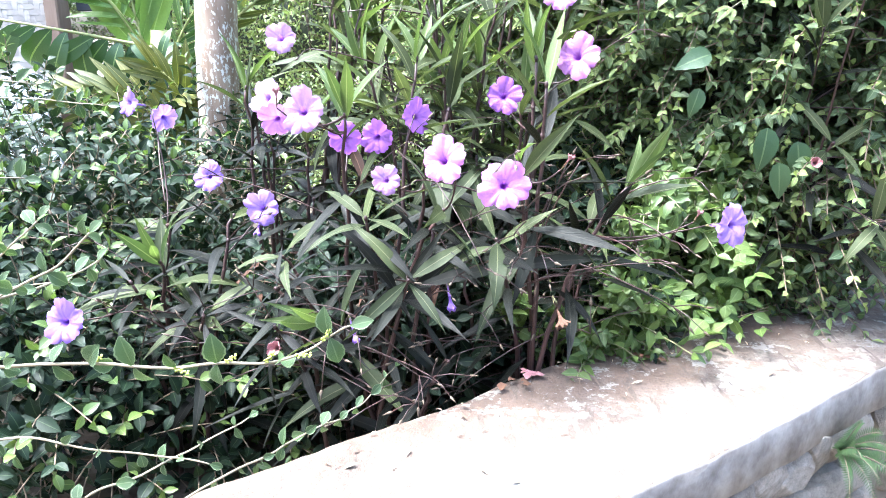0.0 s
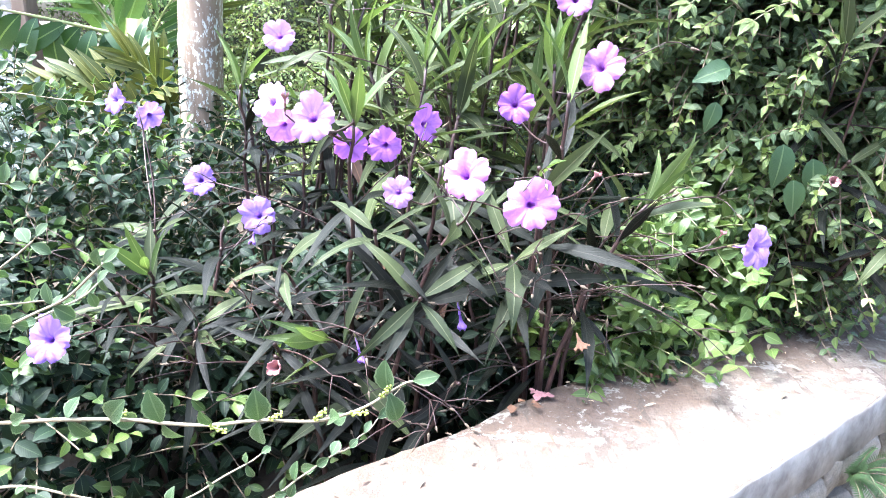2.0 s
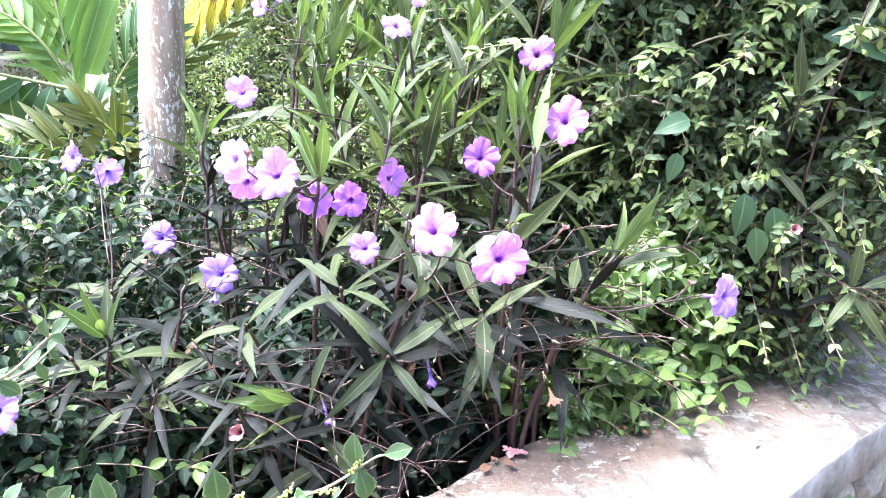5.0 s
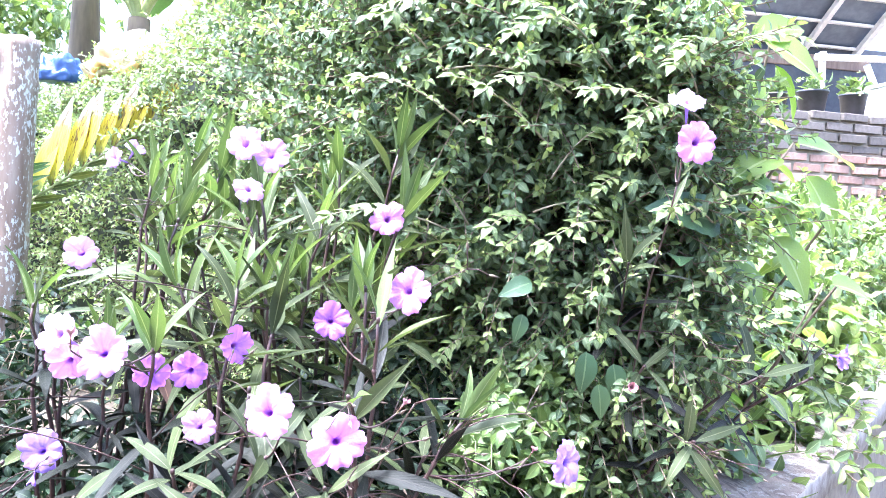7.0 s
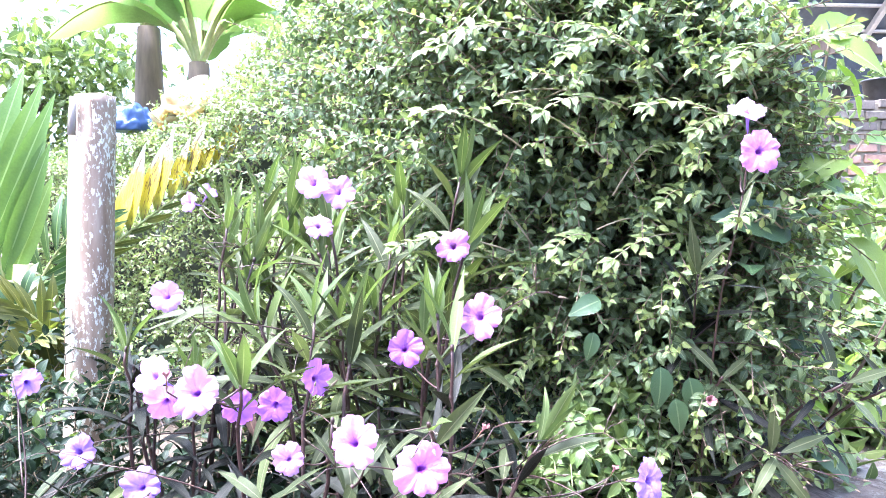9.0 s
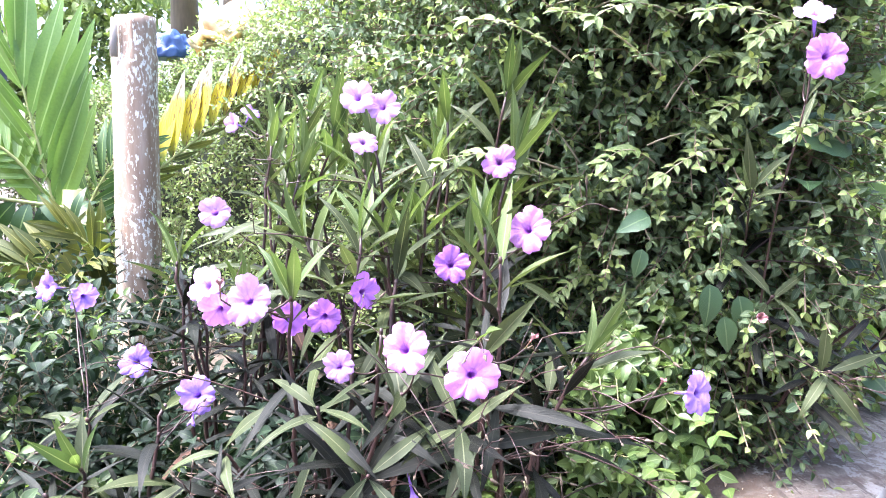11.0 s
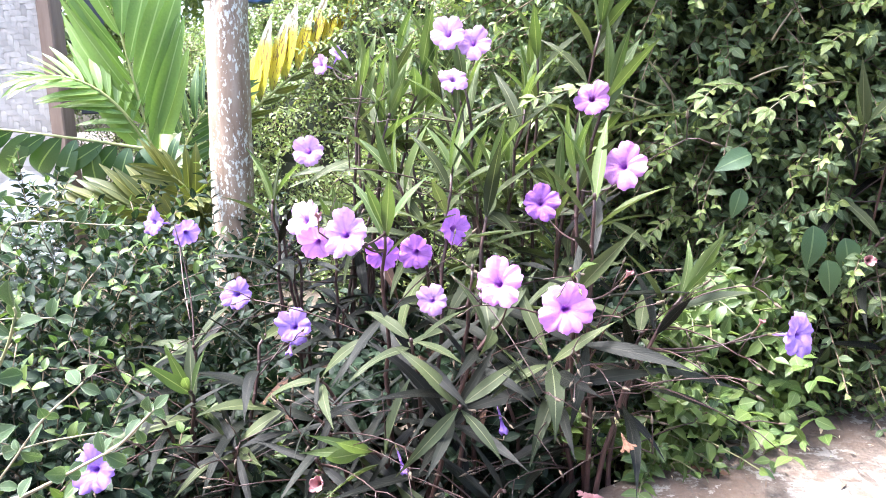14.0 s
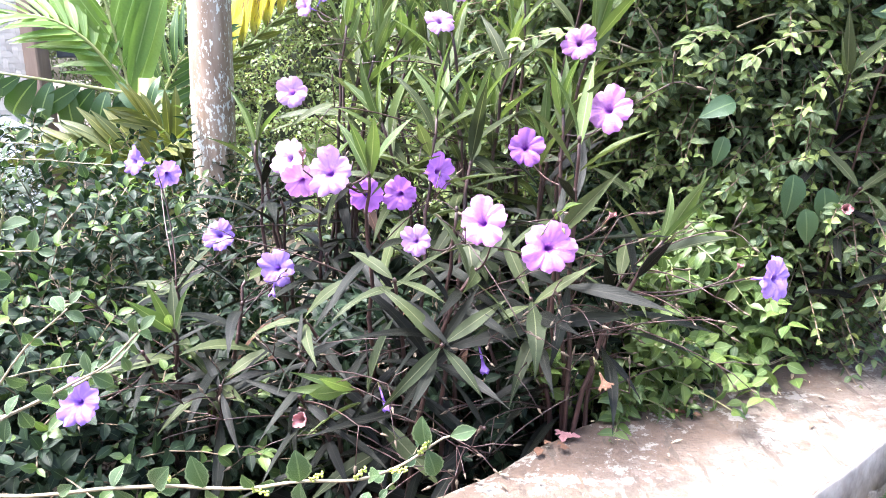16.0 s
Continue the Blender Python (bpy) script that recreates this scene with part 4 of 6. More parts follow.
def hedge(name, label, path, profile, tops, z0, count, length, gap, size, shapes, seed, core_in=0.16, mats=(M_HEDGE, M_HEDGE_YOUNG), rough=0.12, skew=1.0, core_from=0.12, core_deep=9.0, core=True):
    mid = path[len(path) // 2]
    root = thing(name, (mid[0], mid[1], z0), label, "shrub")
    r = np.random.default_rng(seed)
    roots, outs, lens = [], [], []
    for _ in range(count):
        p, o = surface(path, profile, tops, z0, r.random(), r.random() ** skew, seed, rough)
        depth = r.exponential(0.05)
        d = unit(o + r.normal(size=3) * 0.55 + np.array((0, 0, 0.35)))
        roots.append(p - o * (depth + 0.03))
        outs.append(d)
        lens.append(length * r.uniform(0.5, 1.3))
    old, young, lines = sprays(roots, outs, lens, gap, size, 0.25, seed, 0.16)
    spread_leaves("foliage", old, shapes, mats[0], root, "small glossy green leaves")
    spread_leaves("young_foliage", young, shapes, mats[1], root, "yellow-green young leaves")
    strands("twig_growth", lines, M_TWIG_BROWN, root, 3, "thin brown twigs")
    if not core:
        return root
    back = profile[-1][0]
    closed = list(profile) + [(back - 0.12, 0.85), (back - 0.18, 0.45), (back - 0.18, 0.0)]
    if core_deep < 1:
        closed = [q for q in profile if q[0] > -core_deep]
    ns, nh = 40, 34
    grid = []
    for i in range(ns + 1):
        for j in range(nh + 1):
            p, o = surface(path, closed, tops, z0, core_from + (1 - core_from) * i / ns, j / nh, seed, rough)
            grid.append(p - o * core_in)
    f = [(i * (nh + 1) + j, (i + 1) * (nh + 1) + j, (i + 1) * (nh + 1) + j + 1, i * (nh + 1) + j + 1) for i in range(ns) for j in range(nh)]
    # dark sheet set behind the leaves, coloured as the shade seen through gaps
    put("inner_growth", mesh_from("inner_growth", local(root, grid), f, M_CORE), root, None, "dark sheet painted as shade behind the leaves")
    return root


SPRAY_MESH = [mesh_from("leaf", *leaf_shape(1, w, 8, 0.40, fo, cu, sharp=1.15)[:2], M_SPRAY, leaf_shape(1, w, 8, 0.40, fo, cu, sharp=1.15)[2]) for w, fo, cu in ((0.48, 0.3, 0.5), (0.42, 0.25, 0.9), (0.52, 0.3, 0.3))]


def hedge_shoots(root):
    """Long new shoots that stand clear of the hedge, each with paired leaves."""
    r = np.random.default_rng(77)
    n = 0
    for k in range(46):
        x, z = r.uniform(0.20, 0.70), r.uniform(0.80, 1.46)
        y = 1.20 - 0.35 * (x - 0.3) + (0.10 if z < 0.95 else 0.0) + r.uniform(-0.04, 0.05)
        a = np.array((x, y, z))
        d = unit(np.array((-1.0 if r.random() < 0.75 else 0.8, -0.55 + r.normal() * 0.2, 0.15 + r.normal() * 0.3)))
        ln = r.uniform(0.10, 0.22)
        C = bezier(a, a + d * ln * 0.6 + np.array((0, 0, 0.03)), a + d * ln + np.array((0, 0, -0.02 * r.random())), 9)
        vs, fs = tube(C, np.linspace(0.0016, 0.0007, 9), 5)
        stem = put("new_shoot", mesh_from("new_shoot", local(root, vs), fs, M_TWIG_PALE), root, None, "thin green shoot with paired leaves")
        for i in range(2, 9):
            dd = unit(C[i] - C[i - 1])
            lat = unit(np.cross(dd, (0.1, -0.4, 1.0)))
            for sg in (1, -1):
                ld = unit(dd * 0.7 + lat * sg * 0.8 + np.array((0, 0, 0.12)) + r.normal(size=3) * 0.15)
                put("leaf", SPRAY_MESH[n % 3], stem, frame_at(C[i], ld, (r.normal() * .3, -0.5, 1), r.uniform(0.018, 0.030), root.location))
                n += 1
            if i == 8:
                put("leaf", SPRAY_MESH[0], stem, frame_at(C[i], dd, (0, -0.5, 1), 0.03, root.location))


def build_hedges():
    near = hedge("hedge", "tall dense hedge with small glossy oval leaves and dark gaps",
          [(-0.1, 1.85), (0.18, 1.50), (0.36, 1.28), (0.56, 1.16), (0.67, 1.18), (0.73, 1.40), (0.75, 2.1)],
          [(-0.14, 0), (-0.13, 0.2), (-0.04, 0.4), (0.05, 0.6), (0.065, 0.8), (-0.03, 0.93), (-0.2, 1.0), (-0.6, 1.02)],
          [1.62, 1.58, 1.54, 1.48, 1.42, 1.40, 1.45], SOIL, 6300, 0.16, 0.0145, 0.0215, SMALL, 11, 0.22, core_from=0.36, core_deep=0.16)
    hedge_shoots(near)
    hedge("weedy_bank", "bank of pale green weeds between the hedge and the terrace",
          [(0.56, 1.48), (0.92, 1.74), (1.24, 1.95), (1.56, 2.16), (2.3, 2.75), (3.2, 3.4), (5.0, 4.0)],
          [(0.1, 0), (0.12, 0.3), (0.10, 0.6), (0.0, 0.85), (-0.2, 0.98), (-0.6, 1.05), (-1.2, 1.05)],
          [0.80, 0.92, 0.98, 1.02, 1.08, 1.12, 1.12], 0.45, 1900, 0.22, 0.028, 0.055, TOOTHED, 15, 0.12, (M_WEED, M_HEDGE_YOUNG), 0.14)
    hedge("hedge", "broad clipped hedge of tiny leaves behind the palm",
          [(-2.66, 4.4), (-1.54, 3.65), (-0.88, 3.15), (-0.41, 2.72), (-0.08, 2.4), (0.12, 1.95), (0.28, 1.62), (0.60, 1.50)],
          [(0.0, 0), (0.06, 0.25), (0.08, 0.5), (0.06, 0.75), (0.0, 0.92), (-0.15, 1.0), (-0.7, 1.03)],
          [1.30, 1.40, 1.52, 1.62, 1.70, 1.74, 1.70, 1.60], SOIL, 7200, 0.13, 0.014, 0.021, TINY, 12, mats=(M_TINY_LIT, M_HEDGE_YOUNG))


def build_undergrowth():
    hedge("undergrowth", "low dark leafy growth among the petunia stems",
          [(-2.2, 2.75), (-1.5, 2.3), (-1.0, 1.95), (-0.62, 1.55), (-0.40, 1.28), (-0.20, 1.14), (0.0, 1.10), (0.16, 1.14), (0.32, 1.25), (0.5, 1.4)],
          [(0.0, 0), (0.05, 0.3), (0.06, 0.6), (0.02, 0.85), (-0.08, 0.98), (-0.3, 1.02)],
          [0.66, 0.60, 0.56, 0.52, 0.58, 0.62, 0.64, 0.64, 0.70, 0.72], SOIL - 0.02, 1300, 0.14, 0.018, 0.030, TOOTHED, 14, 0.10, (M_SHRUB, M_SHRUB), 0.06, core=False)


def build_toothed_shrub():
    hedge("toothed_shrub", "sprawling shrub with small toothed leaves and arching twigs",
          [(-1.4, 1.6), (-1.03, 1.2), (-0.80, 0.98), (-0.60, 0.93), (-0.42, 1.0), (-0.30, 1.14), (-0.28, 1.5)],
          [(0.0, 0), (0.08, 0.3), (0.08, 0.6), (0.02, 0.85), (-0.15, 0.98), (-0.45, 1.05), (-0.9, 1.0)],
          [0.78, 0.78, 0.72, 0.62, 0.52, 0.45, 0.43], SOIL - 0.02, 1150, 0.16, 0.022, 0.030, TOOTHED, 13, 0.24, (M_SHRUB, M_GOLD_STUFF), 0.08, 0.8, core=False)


TOOTH_MESH = [mesh_from("twig_leaf", *leaf_shape(1, w, 12, 0.55, fo, cu, tooth=0.10)[:2], M_SHRUB_ONE, leaf_shape(1, w, 12, 0.55, fo, cu, tooth=0.10)[2]) for w, fo, cu in ((0.54, 0.5, 0.35), (0.60, 0.4, 0.7), (0.48, 0.6, 0.2))]
GOLD_MESH = [mesh_from("leaf", *leaf_shape(1, w, 10, 0.40, fo, cu, tooth=0.10, sharp=1.1)[:2], M_GOLD, leaf_shape(1, w, 10, 0.40, fo, cu, tooth=0.10, sharp=1.1)[2]) for w, fo, cu in ((0.60, 0.25, 0.4), (0.66, 0.2, 0.7), (0.54, 0.3, 0.25))]


def arching_twig(points, radius, gap, size, seed, label="long pale twig with paired toothed leaves", mat=M_TWIG_PALE, start=0.0, spikes=0):
    """A long whip with pairs of toothed leaves."""
    r = random.Random(seed)
    P = np.array(points, float)
    k = np.linspace(0, len(P) - 1, 40)
    C = np.stack([np.interp(k, np.arange(len(P)), P[:, j]) for j in range(3)], 1)
    for _ in range(10):
        C[1:-1] = (C[:-2] + 2 * C[1:-1] + C[2:]) / 4
    for i in range(1, 39):
        C[i] += np.array(noise.noise_vector(Vector(C[i]) * 28 + Vector((seed, 0, 0)))) * 0.0035
    root = thing("arching_twig", tuple(C[0]), label, "twig", "twigs of the toothed shrub")
    vs, fs = tube(C, np.linspace(radius, radius * 0.55, 40), 6)
    put("twig_stem", mesh_from("twig_stem", local(root, vs), fs, mat), root)
    seg = np.linalg.norm(np.diff(C, axis=0), axis=1)
    cum = np.concatenate([[0], np.cumsum(seg)])
    s, turn = start + gap * 0.5, 0
    while s < cum[-1]:
        p = np.array([np.interp(s, cum, C[:, j]) for j in range(3)])
        i = min(np.searchsorted(cum, s), 38)
        d = unit(C[i + 1] - C[i])
        vert = unit(np.array((0, 0, 1.0)) - d[2] * d)
        flat = np.cross(d, vert)
        axis = vert if turn % 2 == 0 else unit(flat * 0.8 + vert * 0.6)
        for sg in (1, -1):
            if r.random() < 0.08:
                continue
            ld = unit(axis * sg + d * r.uniform(-0.1, 0.7) + np.array([r.uniform(-.4, .4) for _ in range(3)]))
            sz = size * r.uniform(0.65, 1.2)
            put("twig_leaf", r.choice(TOOTH_MESH), root, frame_at(p, ld, (r.uniform(-.7, .7), -1, r.uniform(0.1, 1.0)), sz, root.location))
        turn += 1
        s += gap * r.uniform(0.7, 1.25)
    for k in range(spikes):
        i = int(12 + 25 * (k + 0.5) / spikes)
        d = unit(unit(C[i + 1] - C[i]) * r.uniform(0.5, 1.0) + np.array((0, -0.2, r.choice((0.6, -0.2, 0.4)))))
        beads = [tube([C[i], C[i] + d * 0.011], [0.0006, 0.0004], 5)]
        side = unit(np.cross(d, (0.2, 1, 0.3)))
        for q in range(12):
            a = q * 2.4
            o = C[i] + d * (0.002 + 0.0008 * q) + (side * math.cos(a) + np.cross(d, side) * math.sin(a)) * 0.0011
            beads.append(tube([o - d * 0.0007, o, o + d * 0.0009], [0.0003, 0.0008, 0.0002], 5))
        vs, fs = joined(beads)
        put("flower_spike", mesh_from("flower_spike", local(root, vs), fs, M_SPIKE), root, None, "small yellow-green flower spike")
    put("twig_leaf", TOOTH_MESH[0], root, frame_at(C[-1], C[-1] - C[-2], (0, -1, 0.6), size * 0.8, root.location))
    return root


def build_twigs():
    arching_twig([(-0.55, 0.40, 0.742), (-0.30, 0.41, 0.753), (-0.184, 0.42, 0.755), (-0.109, 0.42, 0.757), (-0.072, 0.42, 0.759), (-0.045, 0.42, 0.766), (-0.024, 0.42, 0.782)], 0.0012, 0.029, 0.0175, 1, spikes=6)
    arching_twig([(-0.58, 0.5, 0.57), (-0.297, 0.5, 0.660), (-0.248, 0.5, 0.651), (-0.153, 0.52, 0.626)], 0.0012, 0.030, 0.014, 2)
    arching_twig([(-0.38, 0.45, 0.52), (-0.246, 0.5, 0.607), (-0.207, 0.56, 0.599), (-0.154, 0.62, 0.609)], 0.0012, 0.034, 0.014, 3)
    arching_twig([(-0.28, 0.52, 0.525), (-0.174, 0.58, 0.571), (-0.119, 0.68, 0.557), (-0.081, 0.8, 0.524), (-0.052, 0.9, 0.528)], 0.0012, 0.036, 0.016, 4)
    arching_twig([(-0.50, 0.46, 0.69), (-0.332, 0.5, 0.746), (-0.277, 0.5, 0.766), (-0.239, 0.5, 0.787), (-0.210, 0.5, 0.812)], 0.0013, 0.034, 0.0155, 5)
    arching_twig([(-0.53, 0.42, 0.65), (-0.294, 0.45, 0.768), (-0.282, 0.52, 0.760), (-0.268, 0.59, 0.755), (-0.289, 0.66, 0.748)], 0.0012, 0.034, 0.015, 6)
    arching_twig([(-0.45, 0.6, 0.62), (-0.384, 0.6, 0.715), (-0.347, 0.6, 0.76), (-0.305, 0.6, 0.797)], 0.0012, 0.036, 0.016, 7)
    arching_twig([(-0.42, 0.42, 0.49), (-0.30, 0.35, 0.72), (-0.222, 0.36, 0.852), (-0.206, 0.36, 0.888), (-0.195, 0.36, 0.912)], 0.0010, 0.026, 0.017, 8, mat=M_STEM_GREEN)
    arching_twig([(-0.72, 0.85, 0.70), (-0.57, 0.80, 0.79), (-0.44, 0.80, 0.79)], 0.0014, 0.030, 0.022, 9)
    arching_twig([(-0.90, 1.0, 0.75), (-0.76, 1.05, 0.90), (-0.59, 1.1, 0.87)], 0.0015, 0.030, 0.025, 10)
    arching_twig([(-0.80, 1.2, 0.70), (-0.70, 1.15, 0.85), (-0.50, 1.12, 0.84)], 0.0014, 0.032, 0.024, 11)
    arching_twig([(-0.62, 0.62, 0.56), (-0.50, 0.66, 0.70), (-0.36, 0.72, 0.70)], 0.0014, 0.032, 0.020, 12)


def build_golden_bush():
    """Light green bush that spills over the wall; the leaves nearest the wall's edge singly, the rest in the mass."""
    root = thing("golden_bush", (0.34, 1.12, SOIL), "light yellow-green bush spilling over the wall cap", "shrub")
    r = np.random.default_rng(21)
    roots, outs, lens = [], [], []
    for _ in range(430):
        x = r.uniform(0.21, 0.58)
        top = 0.77 - 2.4 * max(0.0, 0.33 - x) - 0.5 * max(0.0, x - 0.44)
        z = r.uniform(0.48, max(top, 0.52))
        y = 1.075 + (x - 0.28) * 0.72 + r.uniform(-0.03, 0.13) - 0.05 * (z - 0.5)
        roots.append(np.array((x, y, z)))
        outs.append(unit(np.array((r.normal() * 0.6 + 0.1, -0.7 + r.normal() * 0.4, 0.35 + r.normal() * 0.45))))
        lens.append(r.uniform(0.05, 0.11))
    old, young, lines = sprays(roots, outs, lens, 0.0155, 0.027, 0.35, 22, 0.5)
    spread_leaves("foliage", old, SMALL, M_GOLD_STUFF, root, "green older leaves")
    spread_leaves("young_foliage", young, SMALL, M_GOLD_STUFF, root, "yellow-green leaves")
    strands("twig_growth", lines, M_STEM_GREEN, root, 3, "green twigs")
    n = 0
    for s in range(17):
        x = r.uniform(0.29, 0.47) if s < 14 else r.uniform(0.10, 0.20)
        p = np.array((x, 1.06 + (x - 0.28) * 0.72 + r.uniform(0, 0.05), r.uniform(0.55, 0.68)))
        reach = r.uniform(0.08, 0.20) if 0.31 < x < 0.44 else r.uniform(0.03, 0.07)
        end = p + np.array((r.normal() * 0.03 + 0.02, -reach, -r.uniform(0.0, 0.14)))
        if s >= 14:
            p = np.array((x, 0.97 + (x - 0.1) * 0.6, r.uniform(0.50, 0.54)))
            end = p + np.array((r.normal() * 0.04, -0.03, 0.07))
        end[2] = max(end[2], WALL_TOP + 0.018)
        C = bezier(p, (p + end) / 2 + np.array((0, 0, 0.03)), end, 10)
        for k in range(1, 10):
            d = unit(C[k] - C[k - 1])
            for sg in (-1, 1):
                ld = unit(d * 0.6 + sg * unit(np.cross(d, (0, 0, 1))) * 0.9 + r.normal(size=3) * 0.5)
                put("leaf", GOLD_MESH[n % 3], root, frame_at(C[k], ld, (r.normal() * .7, -0.3 + r.normal() * 0.4, 0.9), 0.027 * r.uniform(0.6, 1.25), root.location))
                n += 1


# ---- bamboo post ----
def build_post():
    root = thing("bamboo_post", (-0.585, 1.78, 0.25), "weathered bamboo post with white lichen and a split top", "post")
    n, verts, faces = 40, [], []
    zs = list(np.linspace(0.0, 1.09, 60))
    top_z = 1.09
    for j, z in enumerate(zs):
        lean = 0.045 * z
        rad = 0.051 - 0.004 * z
        for node_z in (0.33, 0.66, 0.995):
            rad += 0.0035 * math.exp(-((z - node_z) / 0.008) ** 2) - 0.002 * math.exp(-((z - node_z - 0.015) / 0.006) ** 2)
        for i in range(n):
            a = 2 * math.pi * i / n
            rr = rad * (1 + 0.03 * noise.noise((math.cos(a) * 1.5, math.sin(a) * 1.5, z * 2)))
            if z > 0.995 and 3.25 < a < 4.75:
                rr *= 0.80
            zz = z + (0.006 * noise.noise((math.cos(a) * 2, math.sin(a) * 2, 1)) if j == len(zs) - 1 else 0)
            verts.append((lean + rr * math.cos(a), rr * math.sin(a), zz))
    for j in range(len(zs) - 1):
        for i in range(n):
            faces.append((j * n + i, j * n + (i + 1) % n, (j + 1) * n + (i + 1) % n, (j + 1) * n + i))
    base = len(verts)
    for i in range(n):
        x, y, z = verts[(len(zs) - 1) * n + i]
        cx = 0.045 * top_z
        verts += [(cx + (x - cx) * 0.8, y * 0.8, z), (cx + (x - cx) * 0.8, y * 0.8, z - 0.09)]
    last = (len(zs) - 1) * n
    for i in range(n):
        i2 = (i + 1) % n
        faces += [(last + i, last + i2, base + 2 * i2, base + 2 * i), (base + 2 * i, base + 2 * i2, base + 2 * i2 + 1, base + 2 * i + 1)]
    faces.append(tuple(base + 2 * i + 1 for i in range(n)))
    put("pole", mesh_from("pole", verts, faces, M_BAMBOO), root)
    v, f = tube([(0.017, -0.043, 1.0), (0.02, -0.042, 1.05), (0.022, -0.041, 1.082)], [0.009, 0.008, 0.006], 6)
    put("splinter", mesh_from("splinter", v, f, M_SPLIT), root, None, "grey split sliver")


# ---- palm ----
def leaflet_set(material, shapes):
    out = []
    for w, fo, cu in shapes:
        v, f, u = leaf_shape(1, w, 10, 0.42, fo, cu, wave=0.03)
        out.append(mesh_from("leaflet", v, f, material, u))
    return out


LEAFLET = {k: leaflet_set(m, ((0.145, 0.30, 0.3), (0.165, 0.22, 0.5), (0.13, 0.35, 0.15))) for k, m in (("green", M_PALM), ("dark", M_PALM_DARK), ("olive", M_PALM_OLIVE), ("yellow", M_PALM_YELLOW))}
LEAFLET["olive"] = leaflet_set(M_PALM_OLIVE, ((0.19, 0.3, 0.3), (0.22, 0.25, 0.5)))
LEAFLET["yellow"] = leaflet_set(M_PALM_YELLOW, ((0.20, 0.2, 0.2), (0.22, 0.15, 0.3), (0.18, 0.25, 0.1)))
DROOPY = {k: leaflet_set(m, ((0.25, 0.15, 1.4), (0.29, 0.1, 1.8))) for k, m in (("dark", M_PALM_DARK), ("green", M_PALM))}


def frond(root, a, c, b, count, length, open_, key, seed, face=(0, -1, 0.2), meshes=None, sides=(1, -1), first=0.1, taper=0.6):
    """A feather leaf: a rachis with leaflets set off at the angle open_."""
    r = random.Random(seed)
    C = bezier(a, c, b, 16)
    vs, fs = tube(C, np.linspace(0.007, 0.002, 16), 6)
    stalk = put("rachis", mesh_from("rachis", local(root, vs), fs, M_PALM_STALK), root)
    for i in range(count):
        q = first + (1 - first) * i / (count - 1)
        k = min(q * 15, 14.99)
        p = C[int(k)] + (C[int(k) + 1] - C[int(k)]) * (k - int(k))
        d = unit(C[int(k) + 1] - C[int(k)])
        lat = unit(np.cross(d, face))
        for sg in sides:
            ang = radians(open_ * (1 - 0.45 * q) + r.uniform(-5, 5))
            ld = unit(math.cos(ang) * d + math.sin(ang) * lat * sg + np.array(face) * 0.12 + np.array([r.uniform(-.06, .06) for _ in range(3)]))
            ln = length * (1 - (1 - taper) * abs(q - 0.4) / 0.6) * (r.uniform(0.9, 1.1) if meshes is None else r.uniform(0.75, 1.2))
            if meshes is not None:
                ld = unit(ld + np.array([r.uniform(-.35, .35) for _ in range(3)]))
            put("leaflet", r.choice((meshes or LEAFLET)[key]), root, frame_at(p, ld, np.array(face) + lat * sg * 0.5, (ln, ln * 1.0, ln), root.location))
    return stalk


def build_palm():
    root = thing("palm", (-0.94, 2.35, SOIL), "young palm with broad feathered fronds, fresh green to yellowing", "palm")
    vs, fs = tube([(-0.94, 2.35, SOIL - 0.02), (-0.935, 2.34, 0.6), (-0.92, 2.32, 0.83), (-0.91, 2.31, 0.96)], [0.05, 0.045, 0.035, 0.028], 10)
    put("trunk", mesh_from("trunk", local(root, vs), fs, M_PALM_STALK), root)
    frond(root, (-0.95, 2.32, 0.78), (-0.97, 2.30, 1.0), (-1.07, 2.27, 1.58), 11, 0.42, 37, "green", 1, first=0.20)
    frond(root, (-0.96, 2.33, 0.85), (-1.04, 2.25, 1.18), (-1.25, 2.18, 1.13), 14, 0.19, 58, "green", 2, face=(-0.2, -0.6, 0.8), first=0.2)
    frond(root, (-0.90, 2.30, 0.90), (-1.12, 2.20, 0.96), (-1.52, 2.10, 1.02), 17, 0.24, 80, "dark", 3, face=(0.1, -0.9, 0.3), meshes=DROOPY, first=0.05, sides=(-1,))
    frond(root, (-0.76, 2.22, 0.60), (-0.86, 2.14, 0.78), (-1.10, 2.06, 0.78), 15, 0.20, 46, "olive", 4, face=(0, -0.9, 0.4))
    frond(root, (-0.80, 2.24, 0.62), (-0.76, 2.18, 0.78), (-0.86, 2.12, 0.86), 9, 0.17, 50, "olive", 14, face=(0, -0.8, 0.6))
    frond(root, (-0.90, 2.30, 0.66), (-0.84, 2.15, 0.78), (-0.72, 2.05, 0.80), 9, 0.20, 50, "olive", 5, face=(0, -0.6, 0.8))
    frond(root, (-0.95, 2.36, 0.80), (-0.76, 2.55, 1.00), (-0.38, 2.62, 1.29), 10, 0.33, 54, "yellow", 6, face=(0, -1, 0.1), sides=(-1,), first=0.42)
    frond(root, (-0.95, 2.36, 0.80), (-0.76, 2.55, 0.995), (-0.39, 2.62, 1.285), 9, 0.11, 35, "olive", 7, face=(0, -1, 0.1), sides=(1,), first=0.4)
    frond(root, (-0.93, 2.38, 0.80), (-0.90, 2.42, 0.98), (-0.78, 2.42, 1.08), 8, 0.24, 55, "dark", 8, face=(0, -1, 0.3))
    frond(root, (-0.90, 2.33, 0.74), (-0.95, 2.25, 0.90), (-0.83, 2.2, 0.86), 8, 0.16, 80, "dark", 10, face=(0.1, -0.9, 0.3), meshes=DROOPY)


